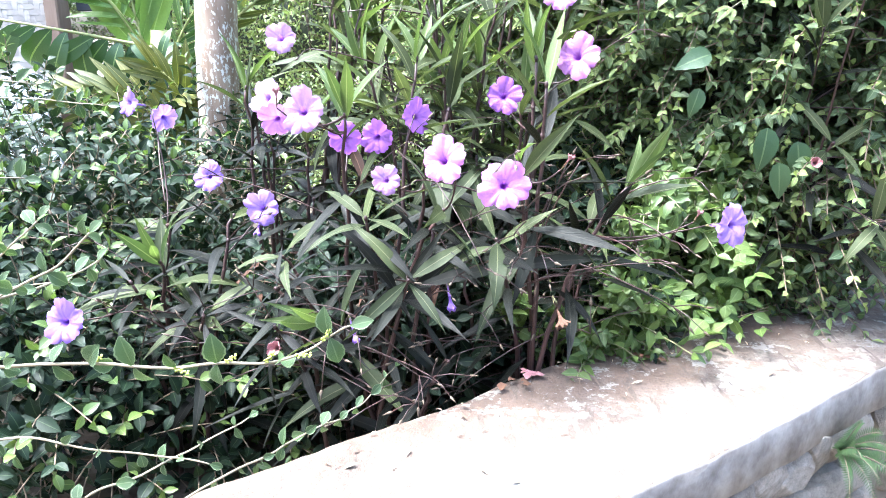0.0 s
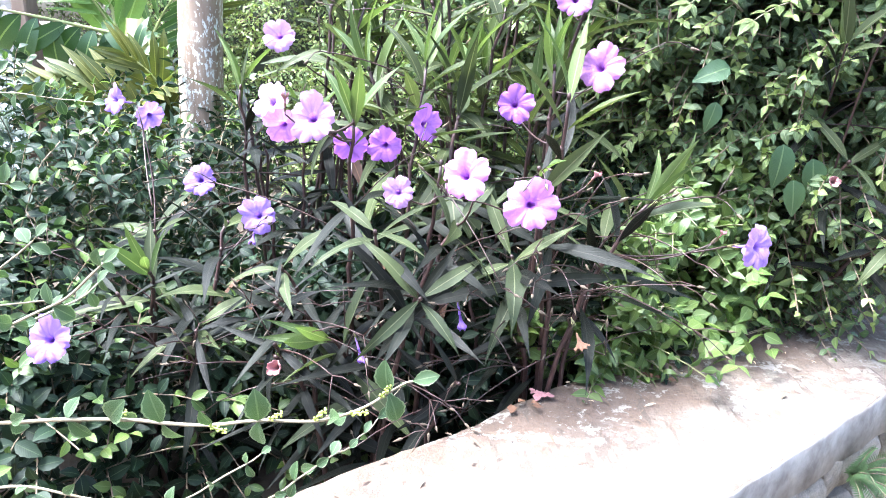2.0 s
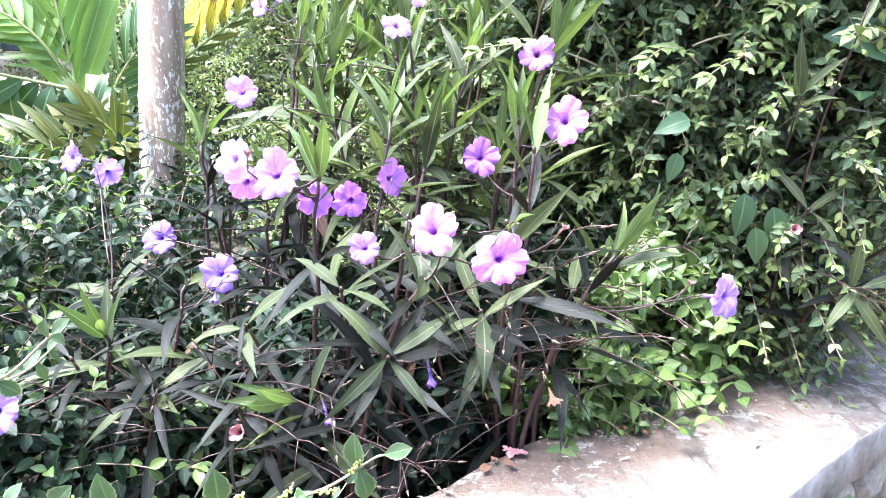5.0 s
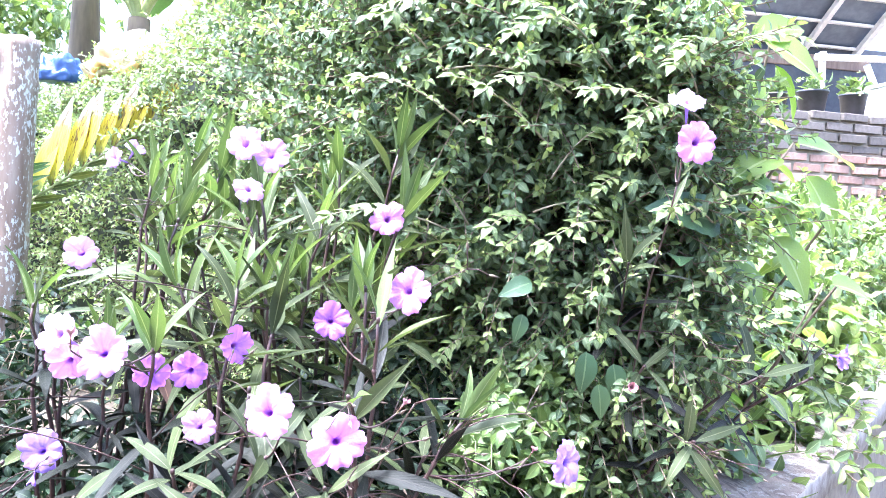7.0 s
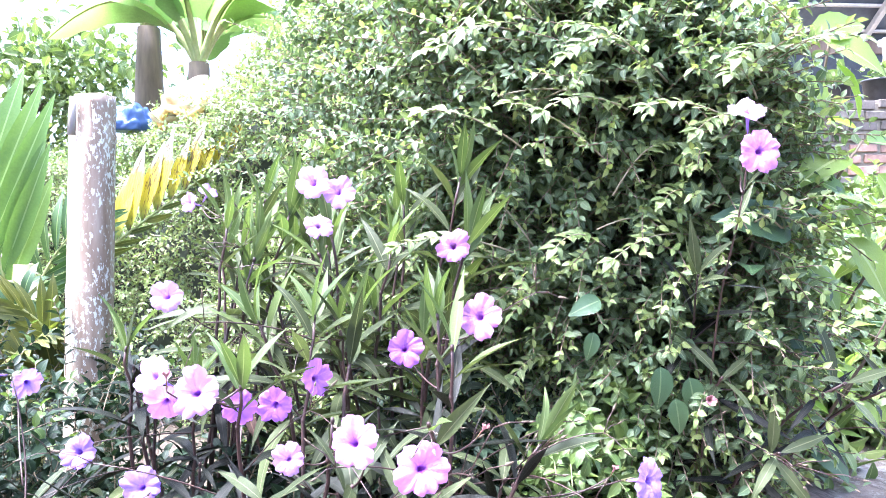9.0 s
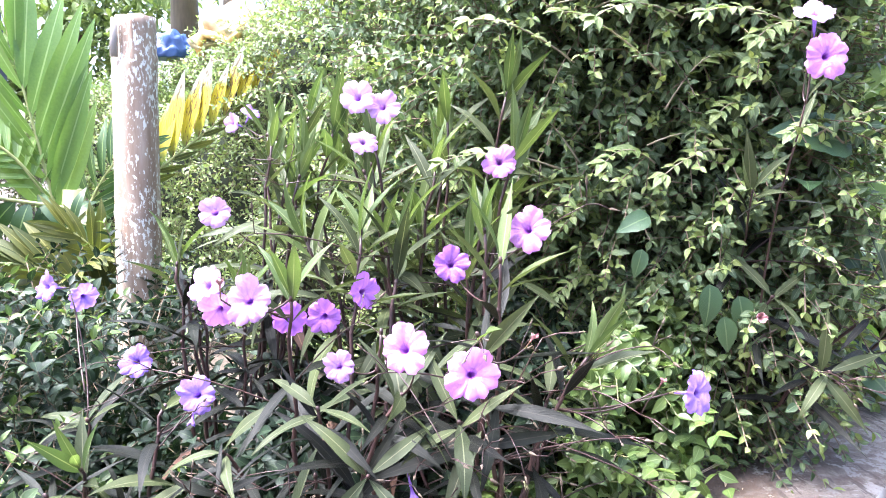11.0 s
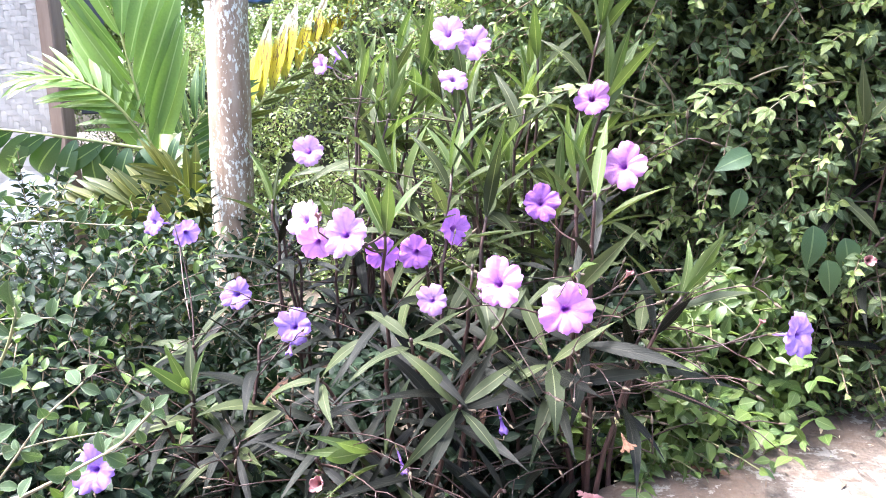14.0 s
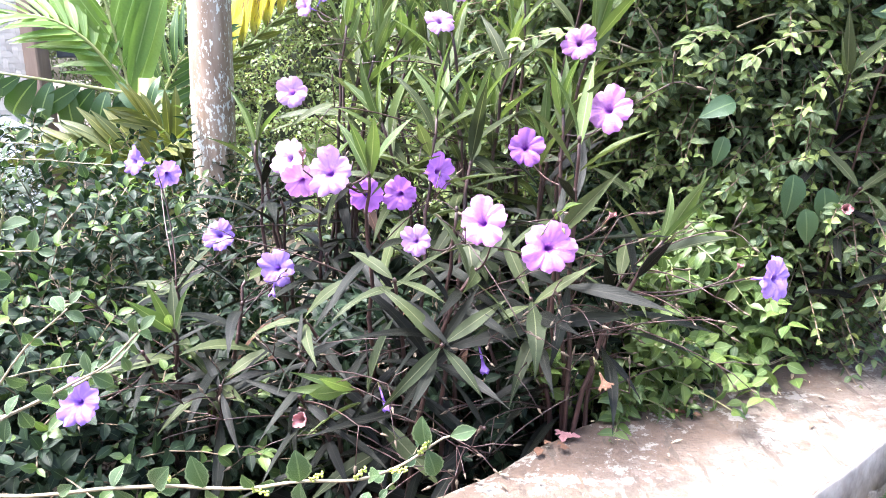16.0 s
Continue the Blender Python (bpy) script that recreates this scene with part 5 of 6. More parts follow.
# ---- woven house ----
def build_house():
    root = thing("woven_house", (-2.26, 3.2, SOIL), "small house with woven bamboo walls and a timber corner post", "house")
    x1, x0, z0, z1, y = -1.76, -3.16, 0.62, 2.30, 3.2
    p = 0.024
    nx, nz = int((x1 - x0) / p), int((z1 - z0) / p)
    for k in range(nz):
        pts = []
        for i in range(nx * 2 + 1):
            c = i // 2
            over = 1 if ((c + k) % 4) < 2 else -1
            pts.append((x0 + i * p / 2, over * 0.0017))
        z = z0 + (k + 0.5) * p
        v = [(x, y - d, z + s * 0.0114) for x, d in pts for s in (-1, 1)]
        f = [(2 * i, 2 * i + 2, 2 * i + 3, 2 * i + 1) for i in range(len(pts) - 1)]
        put("woven_strip", mesh_from("woven_strip", local(root, v), f, M_STRIP_A), root)
    for c in range(nx):
        pts = []
        for j in range(nz * 2 + 1):
            k = j // 2
            over = -1 if ((c + k) % 4) < 2 else 1
            pts.append((z0 + j * p / 2, over * 0.0017))
        x = x0 + (c + 0.5) * p
        v = [(x + s * 0.0114, y - d, z) for z, d in pts for s in (-1, 1)]
        f = [(2 * i, 2 * i + 1, 2 * i + 3, 2 * i + 2) for i in range(len(pts) - 1)]
        put("woven_strip", mesh_from("woven_strip", local(root, v), f, M_STRIP_B), root)
    put("wall_backing", bevelled_box("wall_backing", x0 - root.location.x, x1 - root.location.x, 0.012, 0.05, z0 - SOIL, z1 - SOIL, M_STRIP_B), root)
    put("corner_post", bevelled_box("corner_post", 0.505, 0.565, -0.04, 0.06, 0, 2.2, M_WOOD, 0.006), root, None, "brown timber corner post")
    put("sill_beam", bevelled_box("sill_beam", -0.9, 0.50, -0.02, 0.06, 0.22, 0.315, M_WOOD, 0.006), root)
    put("plinth", bevelled_box("plinth", -0.9, 0.52, -0.01, 0.2, -0.1, 0.215, M_BRICK, 0.006), root, None, "red brick plinth")
    v, f = box(0, 0.03, 0.07, 2.6, 0, 2.1)
    v[:, 0] += 0.47 - (v[:, 1] - 0.07) * 0.75
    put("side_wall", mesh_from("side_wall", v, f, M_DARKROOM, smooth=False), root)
    # roof with an eave beyond the corner
    v, f = box(-1.2, 0.66, -0.3, 3.2, 2.08, 2.13)
    v[:, 0] -= np.maximum(v[:, 1], 0) * 0.75
    v[:, 2] += (v[:, 1] + 0.5) * 0.25
    put("roof", mesh_from("roof", v, f, M_TIN, smooth=False), root)
    # dark panel stands for the unlit gap beside the corner post
    put("eave_wall", bevelled_box("eave_wall", 0.572, 0.70, 0.10, 0.14, 0.75, 2.02, M_DARKROOM), root, None, "dark panel painted as the shadowed gap under the eave")
    # board leaning on the wall
    b = thing("white_board", (-1.87, 3.12, SOIL - 0.05), "white board with a slanted top leaning on the woven wall", "board")
    prof = [(-0.55, 0.0), (0.13, 0.0), (0.155, 0.50), (-0.01, 0.575), (-0.30, 0.39), (-0.55, 0.26)]
    v = [(x, -0.03 + 0.05 * z, z) for x, z in prof] + [(x, -0.015 + 0.05 * z, z) for x, z in prof]
    n = len(prof)
    f = [tuple(range(n)), tuple(range(n, 2 * n))[::-1]] + [(i, i + n, (i + 1) % n + n, (i + 1) % n) for i in range(n)]
    put("panel", mesh_from("panel", v, f, M_PANEL, smooth=False), b)


# ---- brick terrace with pots and the house above ----
def build_terrace():
    root = thing("brick_terrace_wall", (3.45, 4.15, SOIL + 0.06), "old brick retaining wall, red below and sooty above", "wall", kind="structure")
    put("wall_backing", bevelled_box("wall_backing", -1.2, 4.0, -0.038, 0.3, -0.3, 1.39, M_MORTAR), root)
    shapes = {k: bevelled_box("brick", -0.1, 0.1, -0.05, 0.05, -0.026, 0.026, m, 0.004) for k, m in (("red", M_BRICK), ("old", M_BRICK_OLD))}
    r = random.Random(5)
    for row in range(17):
        for i in range(15):
            x = -0.95 + i * 0.212 + (0.106 if row % 2 else 0)
            z = 1.38 - row * 0.066
            key = "old" if row < 4 or r.random() < 0.18 else "red"
            put("brick", shapes[key], root, Matrix.Translation((x + r.uniform(-.004, .004), r.uniform(-.014, .010) - 0.005, z + r.uniform(-.004, .004))) @ pose(0, 0, 0, 0, r.uniform(-2.2, 2.2), r.uniform(-4, 4)) @ Matrix.Diagonal((r.uniform(0.86, 1.0), 1, r.uniform(0.84, 1.04), 1)))
    top = SOIL + 1.47

    def pot(x, w, h, seed):
        ob = thing("flower_pot", (x, 4.2, top), "black plastic flower pot with a small green plant", "flower pot", "pots on the terrace wall")
        n, v = 20, []
        for rad, z in ((0.76, 0.0), (0.8, 0.01), (0.96, 0.9), (1.05, 0.9), (1.05, 1.0), (0.93, 1.0), (0.9, 0.8)):
            v += [(rad * w / 2 * math.cos(2 * math.pi * i / n), rad * w / 2 * math.sin(2 * math.pi * i / n), z * h) for i in range(n)]
        f = [(j * n + i, j * n + (i + 1) % n, (j + 1) * n + (i + 1) % n, (j + 1) * n + i) for j in range(6) for i in range(n)] + [tuple(range(n))[::-1]]
        put("pot_body", mesh_from("pot_body", v, f, M_POT), ob)
        v = [(0.9 * w / 2 * math.cos(2 * math.pi * i / n), 0.9 * w / 2 * math.sin(2 * math.pi * i / n), 0.82 * h) for i in range(n)]
        put("potting_soil", mesh_from("potting_soil", v, [tuple(range(n))], M_SOIL), ob)
        q = np.random.default_rng(seed)
        N = 60
        d = q.normal(size=(N, 3)) * (1, 1, 0.5) + (0, 0, 0.7)
        scatter("foliage", SMALL, np.array(ob.location) + (0, 0, h * 0.85) + q.normal(size=(N, 3)) * (w * 0.2, w * 0.2, 0.04) + (0, 0, 0.05), d, q.normal(size=(N, 3)) + (0, 0, 1), q.uniform(0.04, 0.09, N), M_WEED, ob)

    pot(3.04, 0.17, 0.10, 1)
    pot(3.32, 0.19, 0.14, 2)
    pot(3.63, 0.17, 0.14, 3)
    b = thing("foam_box", (3.91, 4.2, top), "white foam box used as a planter", "box")
    put("box_body", bevelled_box("box_body", -0.13, 0.13, -0.1, 0.1, 0, 0.19, M_FOAM, 0.008), b)
    put("box_rim", bevelled_box("box_rim", -0.14, 0.14, -0.11, 0.11, 0.192, 0.215, M_FOAM, 0.006), b)
    # house above the terrace
    h = thing("terrace_house", (4.68, 5.6, SOIL + 1.2), "old house with a grey sheet roof, pale battens and open porch", "house")
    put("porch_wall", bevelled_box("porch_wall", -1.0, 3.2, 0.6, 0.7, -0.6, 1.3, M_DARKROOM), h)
    put("porch_floor", bevelled_box("porch_floor", -1.0, 3.2, -1.1, 0.6, -0.6, -0.02, M_MORTAR), h)
    v = np.array([(-0.9, -0.9, 2.30), (0.55, -0.9, 2.30), (-0.9, 0.7, 1.22), (0.72, 0.7, 1.22), (-0.9, -0.9, 2.34), (0.55, -0.9, 2.34), (-0.9, 0.7, 1.26), (0.72, 0.7, 1.26)])
    put("roof", mesh_from("roof", v, [(0, 2, 3, 1), (4, 5, 7, 6), (0, 1, 5, 4), (2, 6, 7, 3), (0, 4, 6, 2), (1, 3, 7, 5)], M_TIN, smooth=False), h)
    for k in range(7):
        t = 0.06 + k * 0.15
        y, z = 0.66 - 1.55 * t, 1.205 + 1.05 * t
        put("roof_batten", bevelled_box("roof_batten", -0.9, 0.72 - 0.16 * t, y - 0.02, y + 0.02, z, z + 0.025, M_BATTEN), h)
    for x0, x1, w in ((0.02, -0.10, 0.05), (0.60, 0.47, 0.06)):
        vs, fs = box(-w / 2, w / 2, -0.03, 0.03, 0, 1)
        q = np.array([(x0 + 0.1 + (x1 - x0) * z + x, 0.68 - 1.55 * z, 1.17 + 1.05 * z + y) for x, y, z in vs])
        put("rafter", mesh_from("rafter", q, fs, M_BATTEN, smooth=False), h)
    put("eave_beam", bevelled_box("eave_beam", -0.9, 0.85, 0.58, 0.68, 1.08, 1.20, M_WOOD), h)
    vs, fs = tube([(-0.5, -0.35, 0.92), (0.3, -0.36, 0.96), (1.1, -0.35, 0.99)], 0.03, 8)
    put("bamboo_rail", mesh_from("bamboo_rail", vs, fs, M_BATTEN), h)
    for a, b2 in (((-0.38, -0.3, -0.02), (-0.40, -0.3, 0.98)), ((0.0, -0.33, 0.9), (0.28, -0.3, 0.45)), ((0.62, -0.3, -0.02), (0.60, -0.3, 1.0)), ((0.95, -0.3, -0.02), (0.95, -0.3, 1.0))):
        vs, fs = tube([a, b2], 0.028, 8)
        put("porch_post", mesh_from("porch_post", vs, fs, M_BATTEN), h)


# ---- broad-leaved shrub by the hedge's end ----
BROAD = {k: [mesh_from("broad_leaf", *leaf_shape(1, w, 12, 0.36, fo, cu, tooth=0.07, wave=0.02)[:2], m, leaf_shape(1, w, 12, 0.36, fo, cu, tooth=0.07, wave=0.02)[2]) for w, fo, cu in ((0.54, 0.25, 0.5), (0.56, 0.15, 0.9), (0.48, 0.3, 0.3))] for k, m in (("light", M_BROAD), ("dark", M_BROAD_DARK))}


def build_broad_shrub():
    root = thing("broad_leaved_shrub", (0.78, 1.55, SOIL), "shrub with large soft yellow-green leaves lit from behind", "shrub")
    r = random.Random(9)
    branches = [((0.60, 1.42, 0.28), (0.62, 1.20, 0.84), (0.835, 1.15, 1.15)), ((0.78, 1.55, 0.28), (0.80, 1.25, 0.8), (0.93, 1.16, 1.04)), ((0.82, 1.56, 0.28), (0.80, 1.3, 0.9), (0.82, 1.2, 1.34)),
                ((0.86, 1.58, 0.28), (0.93, 1.35, 0.7), (1.05, 1.25, 0.94)), ((0.92, 1.65, 0.28), (1.0, 1.45, 0.6), (1.12, 1.40, 0.90)), ((0.66, 1.48, 0.28), (0.62, 1.25, 0.8), (0.62, 1.09, 1.02))]
    for a, c, b in branches:
        C = bezier(a, c, b, 14)
        vs, fs = tube(C, np.linspace(0.0045, 0.0022, 14), 6)
        put("branch", mesh_from("branch", local(root, vs), fs, M_BARK), root)
        for k in range(4, 12):
            for _ in range(2):
                a2 = r.uniform(0, 6.28)
                ld = unit(np.array((math.cos(a2), math.sin(a2) * 0.8, r.uniform(-0.3, 0.5))))
                ln = r.uniform(0.05, 0.095)
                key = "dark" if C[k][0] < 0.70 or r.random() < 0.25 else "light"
                st = C[k] + ld * 0.02
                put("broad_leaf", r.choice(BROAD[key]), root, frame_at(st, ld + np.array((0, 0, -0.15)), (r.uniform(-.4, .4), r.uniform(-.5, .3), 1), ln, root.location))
    # large leaves at the branch ends, and broad leaves hanging over the soil
    UP, FLAT = (0.1, -0.85, 0.5), (0.0, -0.55, 0.85)
    for p, d, up, ln, key in (((0.852, 1.16, 1.15), (1.0, 0.0, -0.04), FLAT, 0.125, "light"), ((0.87, 1.16, 1.098), (0.52, -0.28, -0.81), UP, 0.115, "light"), ((0.675, 1.10, 1.012), (-0.91, -0.3, 0.27), UP, 0.125, "dark"),
                              ((0.798, 1.15, 1.059), (0.48, -0.45, -0.75), UP, 0.075, "light"), ((0.802, 1.14, 0.995), (0.5, -0.36, -0.78), UP, 0.115, "light"), ((0.718, 1.12, 0.954), (0.38, -0.56, -0.74), UP, 0.08, "light"),
                              ((0.747, 1.17, 1.261), (0.2, -0.56, -0.8), UP, 0.08, "light"), ((0.813, 1.18, 1.281), (0.69, 0.0, -0.73), (0.7, -0.5, 0.6), 0.095, "light"), ((0.805, 1.15, 1.128), (-0.92, -0.28, -0.26), FLAT, 0.105, "light"),
                              ((0.935, 1.16, 0.917), (0.99, 0.0, -0.11), FLAT, 0.105, "light"), ((0.799, 1.14, 1.059), (-0.78, -0.37, 0.51), (0.4, -0.8, 0.6), 0.075, "light"), ((0.79, 1.18, 1.32), (0.6, -0.3, -0.3), UP, 0.11, "light"), ((0.78, 1.19, 1.33), (0.9, -0.1, 0.3), UP, 0.10, "light"),
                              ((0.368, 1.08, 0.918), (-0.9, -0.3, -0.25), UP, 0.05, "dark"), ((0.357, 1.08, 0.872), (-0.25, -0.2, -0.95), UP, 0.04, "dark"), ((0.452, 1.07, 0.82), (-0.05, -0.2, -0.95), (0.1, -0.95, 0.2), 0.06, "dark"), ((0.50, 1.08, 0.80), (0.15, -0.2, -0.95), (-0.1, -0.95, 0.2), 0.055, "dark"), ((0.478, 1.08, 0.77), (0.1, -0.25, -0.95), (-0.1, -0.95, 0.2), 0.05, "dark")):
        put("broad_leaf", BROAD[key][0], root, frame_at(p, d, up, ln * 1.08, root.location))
    for k in range(185):
        x = r.uniform(0.55, 1.5)
        y = 1.27 + max(0.0, x - 0.62) * 0.78 + r.uniform(0.02, 0.16)
        z = r.uniform(0.56, 0.98 - 0.12 * abs(x - 0.8))
        y -= (z - 0.56) * 0.12
        d = unit(np.array((r.uniform(-0.7, 0.7), -0.5, r.uniform(-1.0, 0.15))))
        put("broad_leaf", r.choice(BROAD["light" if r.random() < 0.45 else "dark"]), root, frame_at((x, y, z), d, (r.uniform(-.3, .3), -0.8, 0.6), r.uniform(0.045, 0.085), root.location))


def build_weeds():
    """Low weeds and grass behind the wall, with straw on the soil."""
    root = thing("weeds", (0.85, 1.35, SOIL), "low leafy weeds and grass by the wall", "weeds", kind="stuff")
    q = np.random.default_rng(31)
    N = 1500
    pos = np.stack([q.uniform(0.50, 1.7, N), q.uniform(1.26, 1.6, N), q.uniform(0.45, 0.86, N)], 1)
    pos[:, 1] += np.maximum(pos[:, 0] - 0.60, 0) * 0.66 + np.clip(pos[:, 0] - 0.7, 0, 0.25) * 0.5
    pos[:, 2] = np.minimum(pos[:, 2], 0.92 - np.maximum(pos[:, 0] - 0.9, 0) * 0.3)
    scatter("weed_leaves", SMALL + TOOTHED, pos, q.normal(size=(N, 3)) + (0, -0.4, 0.1), q.normal(size=(N, 3)) * 0.5 + (0, -0.3, 1), q.uniform(0.03, 0.065, N), M_WEED, root)
    N = 700
    pos = np.stack([q.uniform(0.6, 2.4, N), q.uniform(1.4, 1.75, N), np.full(N, 0.33)], 1)
    pos[:, 1] += np.maximum(pos[:, 0] - 0.65, 0) * 0.85
    blade = [leaf_shape(1, 0.05, 6, 0.3, 0.3, c) for c in (0.6, 1.2)]
    scatter("grass_blades", blade, pos, q.normal(size=(N, 3)) * 0.5 + (0, -0.1, 1.2), q.normal(size=(N, 3)) + (0, -1, 0), q.uniform(0.2, 0.5, N), M_WEED, root)
    lines = []
    for _ in range(140):
        c = np.array((q.uniform(0.50, 1.25), 0.0, 0.51))
        c[1] = 1.20 + (c[0] - 0.48) * 0.80 + q.uniform(-0.09, 0.10)
        c[2] = (WALL_TOP + 0.006) + q.uniform(0, 0.012)
        a = q.uniform(-0.7, 0.7)
        d = np.array((math.cos(a), math.sin(a), q.uniform(-.05, .05))) * q.uniform(0.02, 0.09)
        lines.append((np.array([c - d, c + d * 0.2 + (0, 0, 0.003), c + d]), 0.0008))
    s = thing("dry_straw", (0.85, 1.45, WALL_TOP), "dry straw and grass stalks lying on the wall", "straw", kind="stuff")
    strands("stalks", lines, M_STRAW, s)


def build_fern():
    root = thing("fern", (0.54, 0.92, 0.40), "small green fern growing from the wall face", "fern")
    r = random.Random(4)
    for d, ln in (((0.1, -0.25, 0.8), 0.075), ((0.6, -0.5, 0.3), 0.08), ((0.75, -0.4, -0.15), 0.08), ((0.2, -0.7, 0.1), 0.07), ((0.4, -0.5, 0.55), 0.075), ((-0.1, -0.5, -0.2), 0.07), ((0.5, -0.3, 0.75), 0.07), ((0.85, -0.3, 0.2), 0.07), ((0.3, -0.6, -0.3), 0.065), ((0.6, -0.6, 0.0), 0.085), ((0.0, -0.6, 0.4), 0.06)):
        a = np.array((0.545, 0.925, 0.405))
        b = a + unit(d) * ln
        C = bezier(a, (a + b) / 2 + np.array((0, -0.01, 0.02)), b - np.array((0, 0, 0.015)), 26)
        vs, fs = tube(C, np.linspace(0.0007, 0.0003, 26), 4)
        st = put("frond_stalk", mesh_from("frond_stalk", local(root, vs), fs, M_BARK), root)
        P, D, U, S = [], [], [], []
        for k in range(1, 26):
            dd = unit(C[k] - C[k - 1])
            lat = unit(np.cross(dd, (0.3, -0.9, 0.4)))
            for sg in (1, -1):
                P.append(C[k]), D.append(lat * sg + dd * 0.5), U.append((0.2, -0.9, 0.5)), S.append(0.016 * (1 - k / 27) + 0.003)
        scatter("frond_blade", [leaf_shape(1, 0.17, 4, 0.3, 0.1, 0.3)], P, D, U, S, M_FERN, root)


# ---- far things ----
def build_banana(at, scale, seed):
    root = thing("banana_plant", at, "banana plant with large torn translucent leaves", "banana plant", "banana plants behind the hedge")
    r = random.Random(seed)
    A = np.array(at)
    vs, fs = tube([A, A + (0.02, 0, 1.0 * scale), A + (0.05, 0, 1.9 * scale)], [0.13 * scale, 0.11 * scale, 0.07 * scale], 12)
    put("trunk", mesh_from("trunk", local(root, vs), fs, M_BANANA_TRUNK), root)
    for k in range(8):
        a = k * 0.79 + r.uniform(-0.25, 0.25)
        d = np.array((math.cos(a), math.sin(a) * 0.7, 0))
        base = A + (0.05, 0, 1.85 * scale)
        end = base + d * 1.0 * scale + np.array((0, 0, r.uniform(0.1, 0.75) * scale))
        mid = base + d * 0.35 * scale + np.array((0, 0, 0.85 * scale))
        C = bezier(base, mid, end, 22)
        vs, fs = tube(C, np.linspace(0.025, 0.006, 22) * scale, 6)
        rib = put("leaf_rib", mesh_from("leaf_rib", local(root, vs), fs, M_PALM_STALK), root)
        V, F, U = [], [], []
        lat = unit(np.cross(d, (0, 0, 1)))
        for i in range(5, 22):
            q = (i - 5) / 16
            w = 0.26 * scale * math.sin(math.pi * min(q * 0.93 + 0.07, 1)) ** 0.6
            tear = r.uniform(0.72, 1.0)
            for s, uu in ((-1, 0), (-0.5, 0.25), (0, 0.5), (0.5, 0.75), (1, 1)):
                V.append(C[i] + lat * s * w * (tear if abs(s) == 1 else 1) + np.array((0, 0, -0.35 * w * s * s)))
                U.append((uu, q))
        for i in range(16):
            for c in range(4):
                b = i * 5 + c
                F.append((b, b + 1, b + 6, b + 5))
        put("banana_leaf", mesh_from("banana_leaf", local(root, V), F, M_BANANA, np.array(U)), root)


def crumpled(name, at, size, material, label, category, seed, edge=None):
    root = thing(name, at, label, category)
    bm = bmesh.new()
    bmesh.ops.create_icosphere(bm, subdivisions=4, radius=1)
    for v in bm.verts:
        k = 1 + 0.30 * noise.noise(v.co * 1.4 + Vector((seed, 0, 0))) - 0.34 * abs(noise.noise(v.co * 2.6 + Vector((0, seed, 0)))) + 0.05 * noise.noise(v.co * 7)
        v.co = Vector((v.co.x * size[0] * k, v.co.y * size[1] * k, (max(v.co.z, -0.45) + 0.45) * size[2] * k))
    me = bpy.data.meshes.new(name)
    bm.to_mesh(me)
    bm.free()
    me.materials.append(material)
    for p in me.polygons:
        p.use_smooth = True
    put("folds", me, root)
    if edge:
        vs, fs = tube([(size[0] * math.cos(a) * 0.95, size[1] * math.sin(a) * 0.95, 0.02 + 0.03 * math.sin(5 * a)) for a in np.linspace(2.6, 6.4, 14)], 0.018, 6)
        put("hem", mesh_from("hem", vs, fs, edge), root, None, "rust-coloured frayed hem")
    return root


def far_tree(at, height, width, seed, label):
    root = thing("tree", at, label, "tree", "trees behind the garden")
    q = np.random.default_rng(seed)
    A = np.array(at, float)
    top = A + (q.uniform(-.2, .2), 0, height * 0.55)
    C = bezier(A, (A + top) / 2 + (0.1, 0, 0), top, 8)
    pieces = [tube(C, np.linspace(0.10, 0.05, 8), 8)]
    cl = []
    for k in range(12):
        e = A + (q.normal() * width * 0.4, q.normal() * width * 0.3, height * q.uniform(0.45, 1.0))
        pieces.append(tube(bezier(C[4 + k % 4], (C[5] + e) / 2 + (0, 0, 0.1), e, 6), np.linspace(0.035, 0.01, 6), 5))
        cl.append(e)
    v, f = joined(pieces)
    put("trunk", mesh_from("trunk", local(root, v), f, M_BARK), root)
    N = 5200
    c = np.array(cl)[q.integers(0, len(cl), N)]
    pos = c + q.normal(size=(N, 3)) * (width * 0.16, width * 0.16, height * 0.09)
    scatter("crown", SMALL, pos, q.normal(size=(N, 3)) + (0, 0, -0.2), q.normal(size=(N, 3)) + (0, 0, 1.2), q.uniform(0.09, 0.17, N), M_WEED, root)


def build_far():
    build_banana((-1.15, 6.0, 0.26), 1.13, 1)
    build_banana((-1.72, 6.80, 0.24), 1.4, 2)
    build_banana((-0.22, 7.20, 0.28), 1.25, 3)
    crumpled("tarpaulin", (-0.85, 3.22, 1.47), (0.10, 0.08, 0.085), M_TARP, "crumpled blue tarpaulin lying on the hedge", "tarpaulin", 2)
    sack = crumpled("sack", (-0.55, 2.98, 1.50), (0.14, 0.10, 0.09), M_SACK, "cream woven sack draped on the hedge top", "sack", 5, M_RUST)
    sack.rotation_euler = (0.15, -0.30, 0.0)
    far_tree((-4.0, 8.5, 0.2), 3.0, 2.4, 1, "leafy green tree far behind the house")
    far_tree((1.2, 9.0, 0.2), 2.8, 2.6, 3, "leafy tree beyond the hedge")


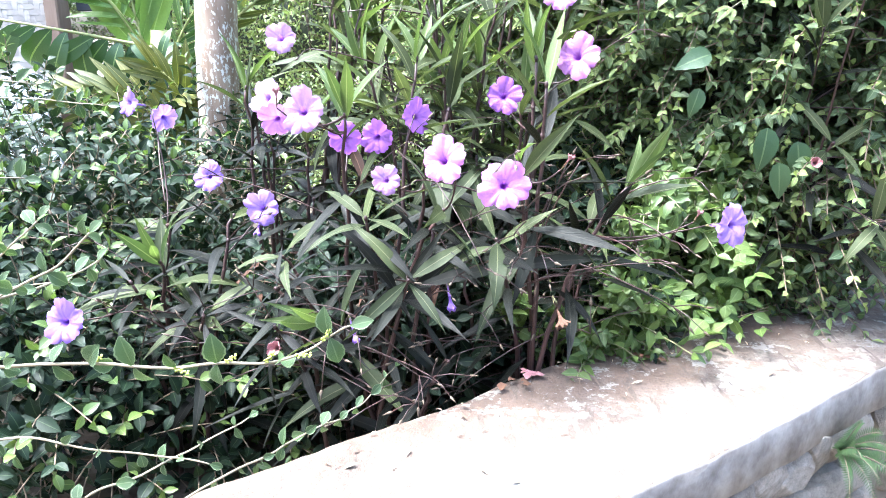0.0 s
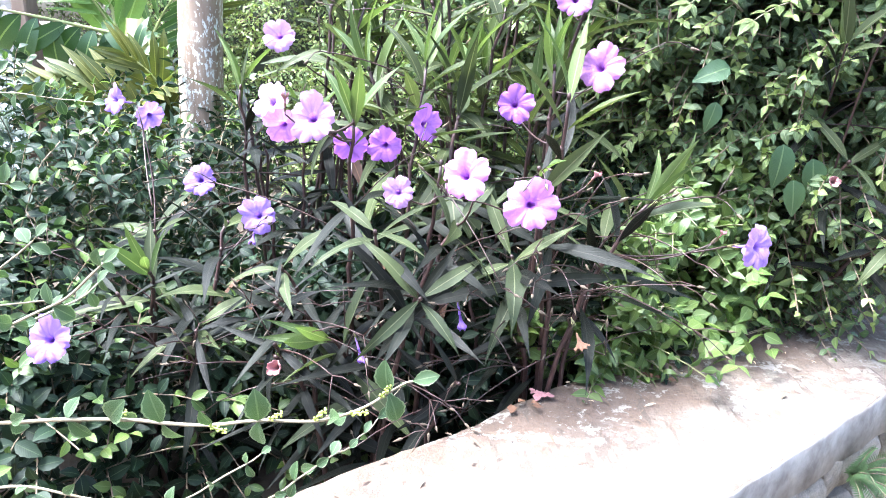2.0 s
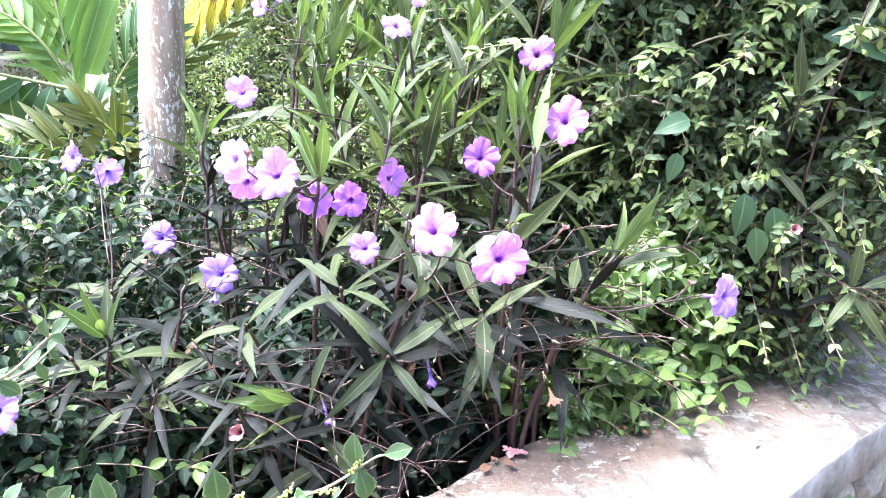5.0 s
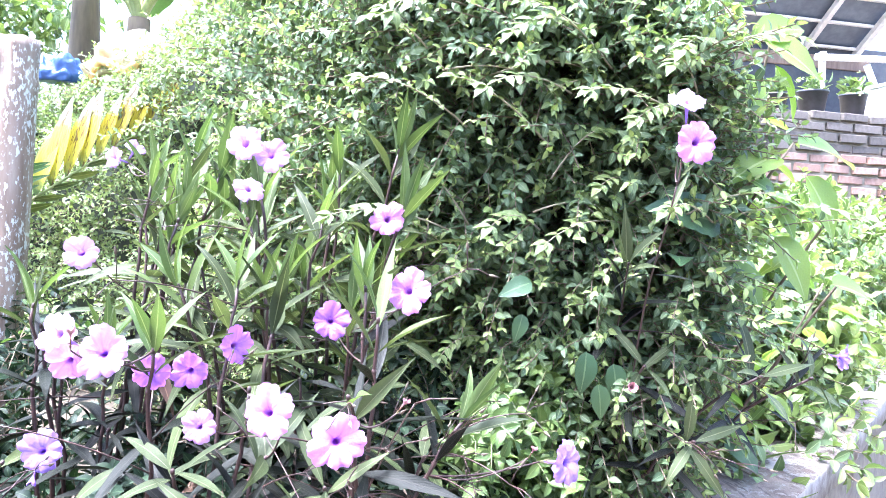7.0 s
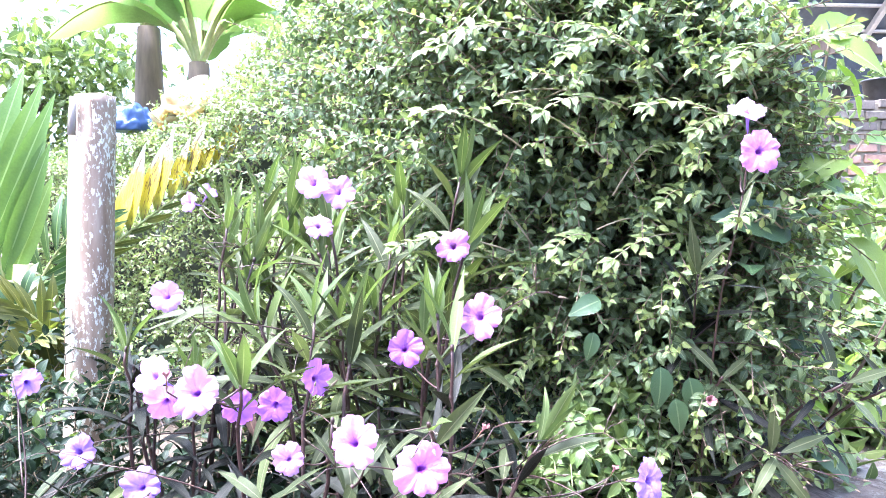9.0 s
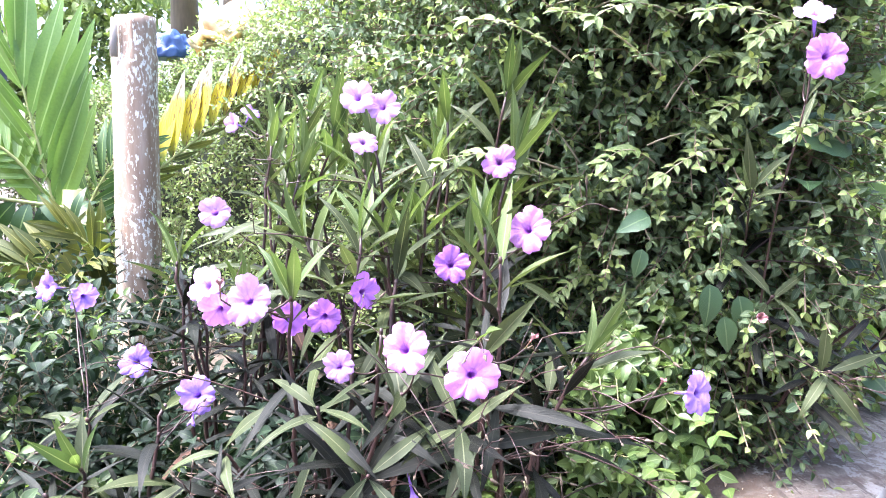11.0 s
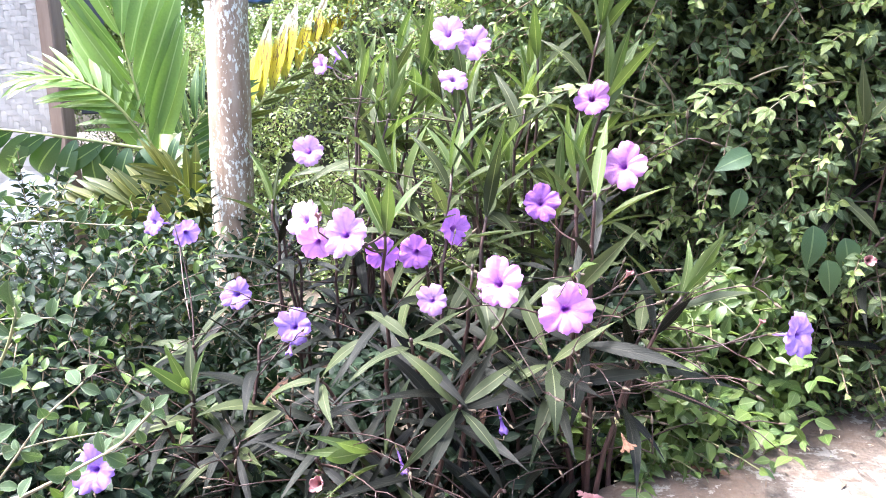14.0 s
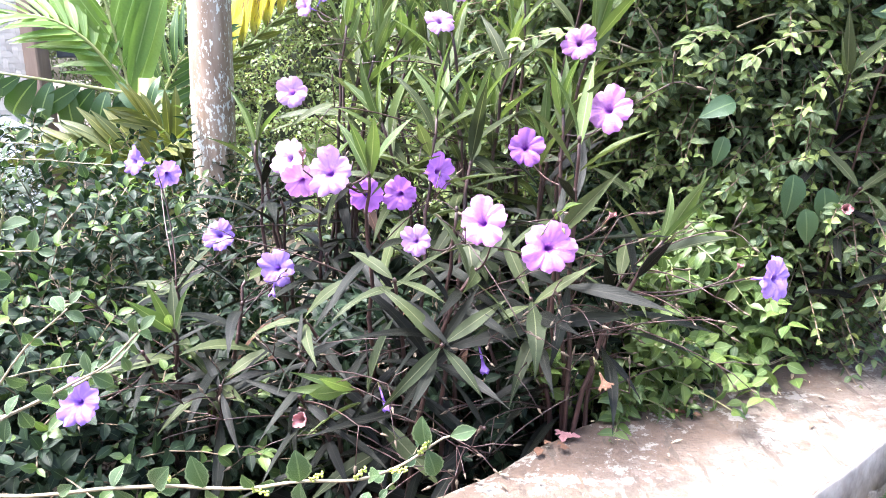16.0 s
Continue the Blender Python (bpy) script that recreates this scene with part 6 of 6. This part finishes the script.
def build_litter():
    """Fallen petals, leaf bits and twigs on the wall cap."""
    r = random.Random(12)
    petal = leaf_shape(1, 0.7, 5, 0.55, 0.2, 0.6, wave=0.1)
    pm = {k: mesh_from("fallen_petal", petal[0], petal[1], m, petal[2]) for k, m in (("p", M_WILT), ("d", M_DEAD))}
    for (x, y), k, n in (((0.122, 0.93), "p", 6), ((0.10, 0.905), "d", 4), ((0.30, 0.985), "d", 3)):
        ob = thing("fallen_flower", (x, y, WALL_TOP + 0.004), "withered pink flower fallen on the wall cap", "fallen flower", "litter on the wall")
        for i in range(n):
            a = r.uniform(0, 6.28)
            put("petal", pm[k], ob, frame_at((r.uniform(-.012, .012), r.uniform(-.008, .008), 0.004), (math.cos(a), math.sin(a), 0.3), (0, 0, 1), r.uniform(0.012, 0.02)))
    sliver = [mesh_from("leaf_bit", *leaf_shape(1, w, 5, 0.4, 0.3, 0.5)[:2], m, leaf_shape(1, w, 5, 0.4, 0.3, 0.5)[2]) for w, m in ((0.25, M_LITTER), (0.15, M_LITTER), (0.3, M_STRAW))]
    for k in range(130):
        s, u = r.uniform(0.19, 0.75), r.uniform(0.12, 0.97)
        i = s * (len(WALL_FRONT) - 1)
        a = np.array([np.interp(i, range(len(WALL_FRONT)), [q[j] for q in WALL_FRONT]) for j in (0, 1)])
        b = np.array([np.interp(i, range(len(WALL_BACK)), [q[j] for q in WALL_BACK]) for j in (0, 1)])
        p = a + (b - a) * u ** 0.7
        t = r.uniform(0, 6.28)
        ob = put("dry_leaf", r.choice(sliver), None, frame_at((p[0], p[1], WALL_TOP + 0.005), (math.cos(t), math.sin(t), 0.05), (0, 0, 1), r.uniform(0.005, 0.018)))
        tagged(ob, "small dry leaf scrap on the wall cap", "dry leaf", "litter on the wall")


build_ground()
build_hedges()
build_undergrowth()
build_toothed_shrub()
build_golden_bush()
build_broad_shrub()
build_petunias()
build_twigs()
build_post()
build_palm()
build_weeds()
build_fern()
build_far()
build_litter()
build_house()
build_terrace()
build_wall()
build_light_block()
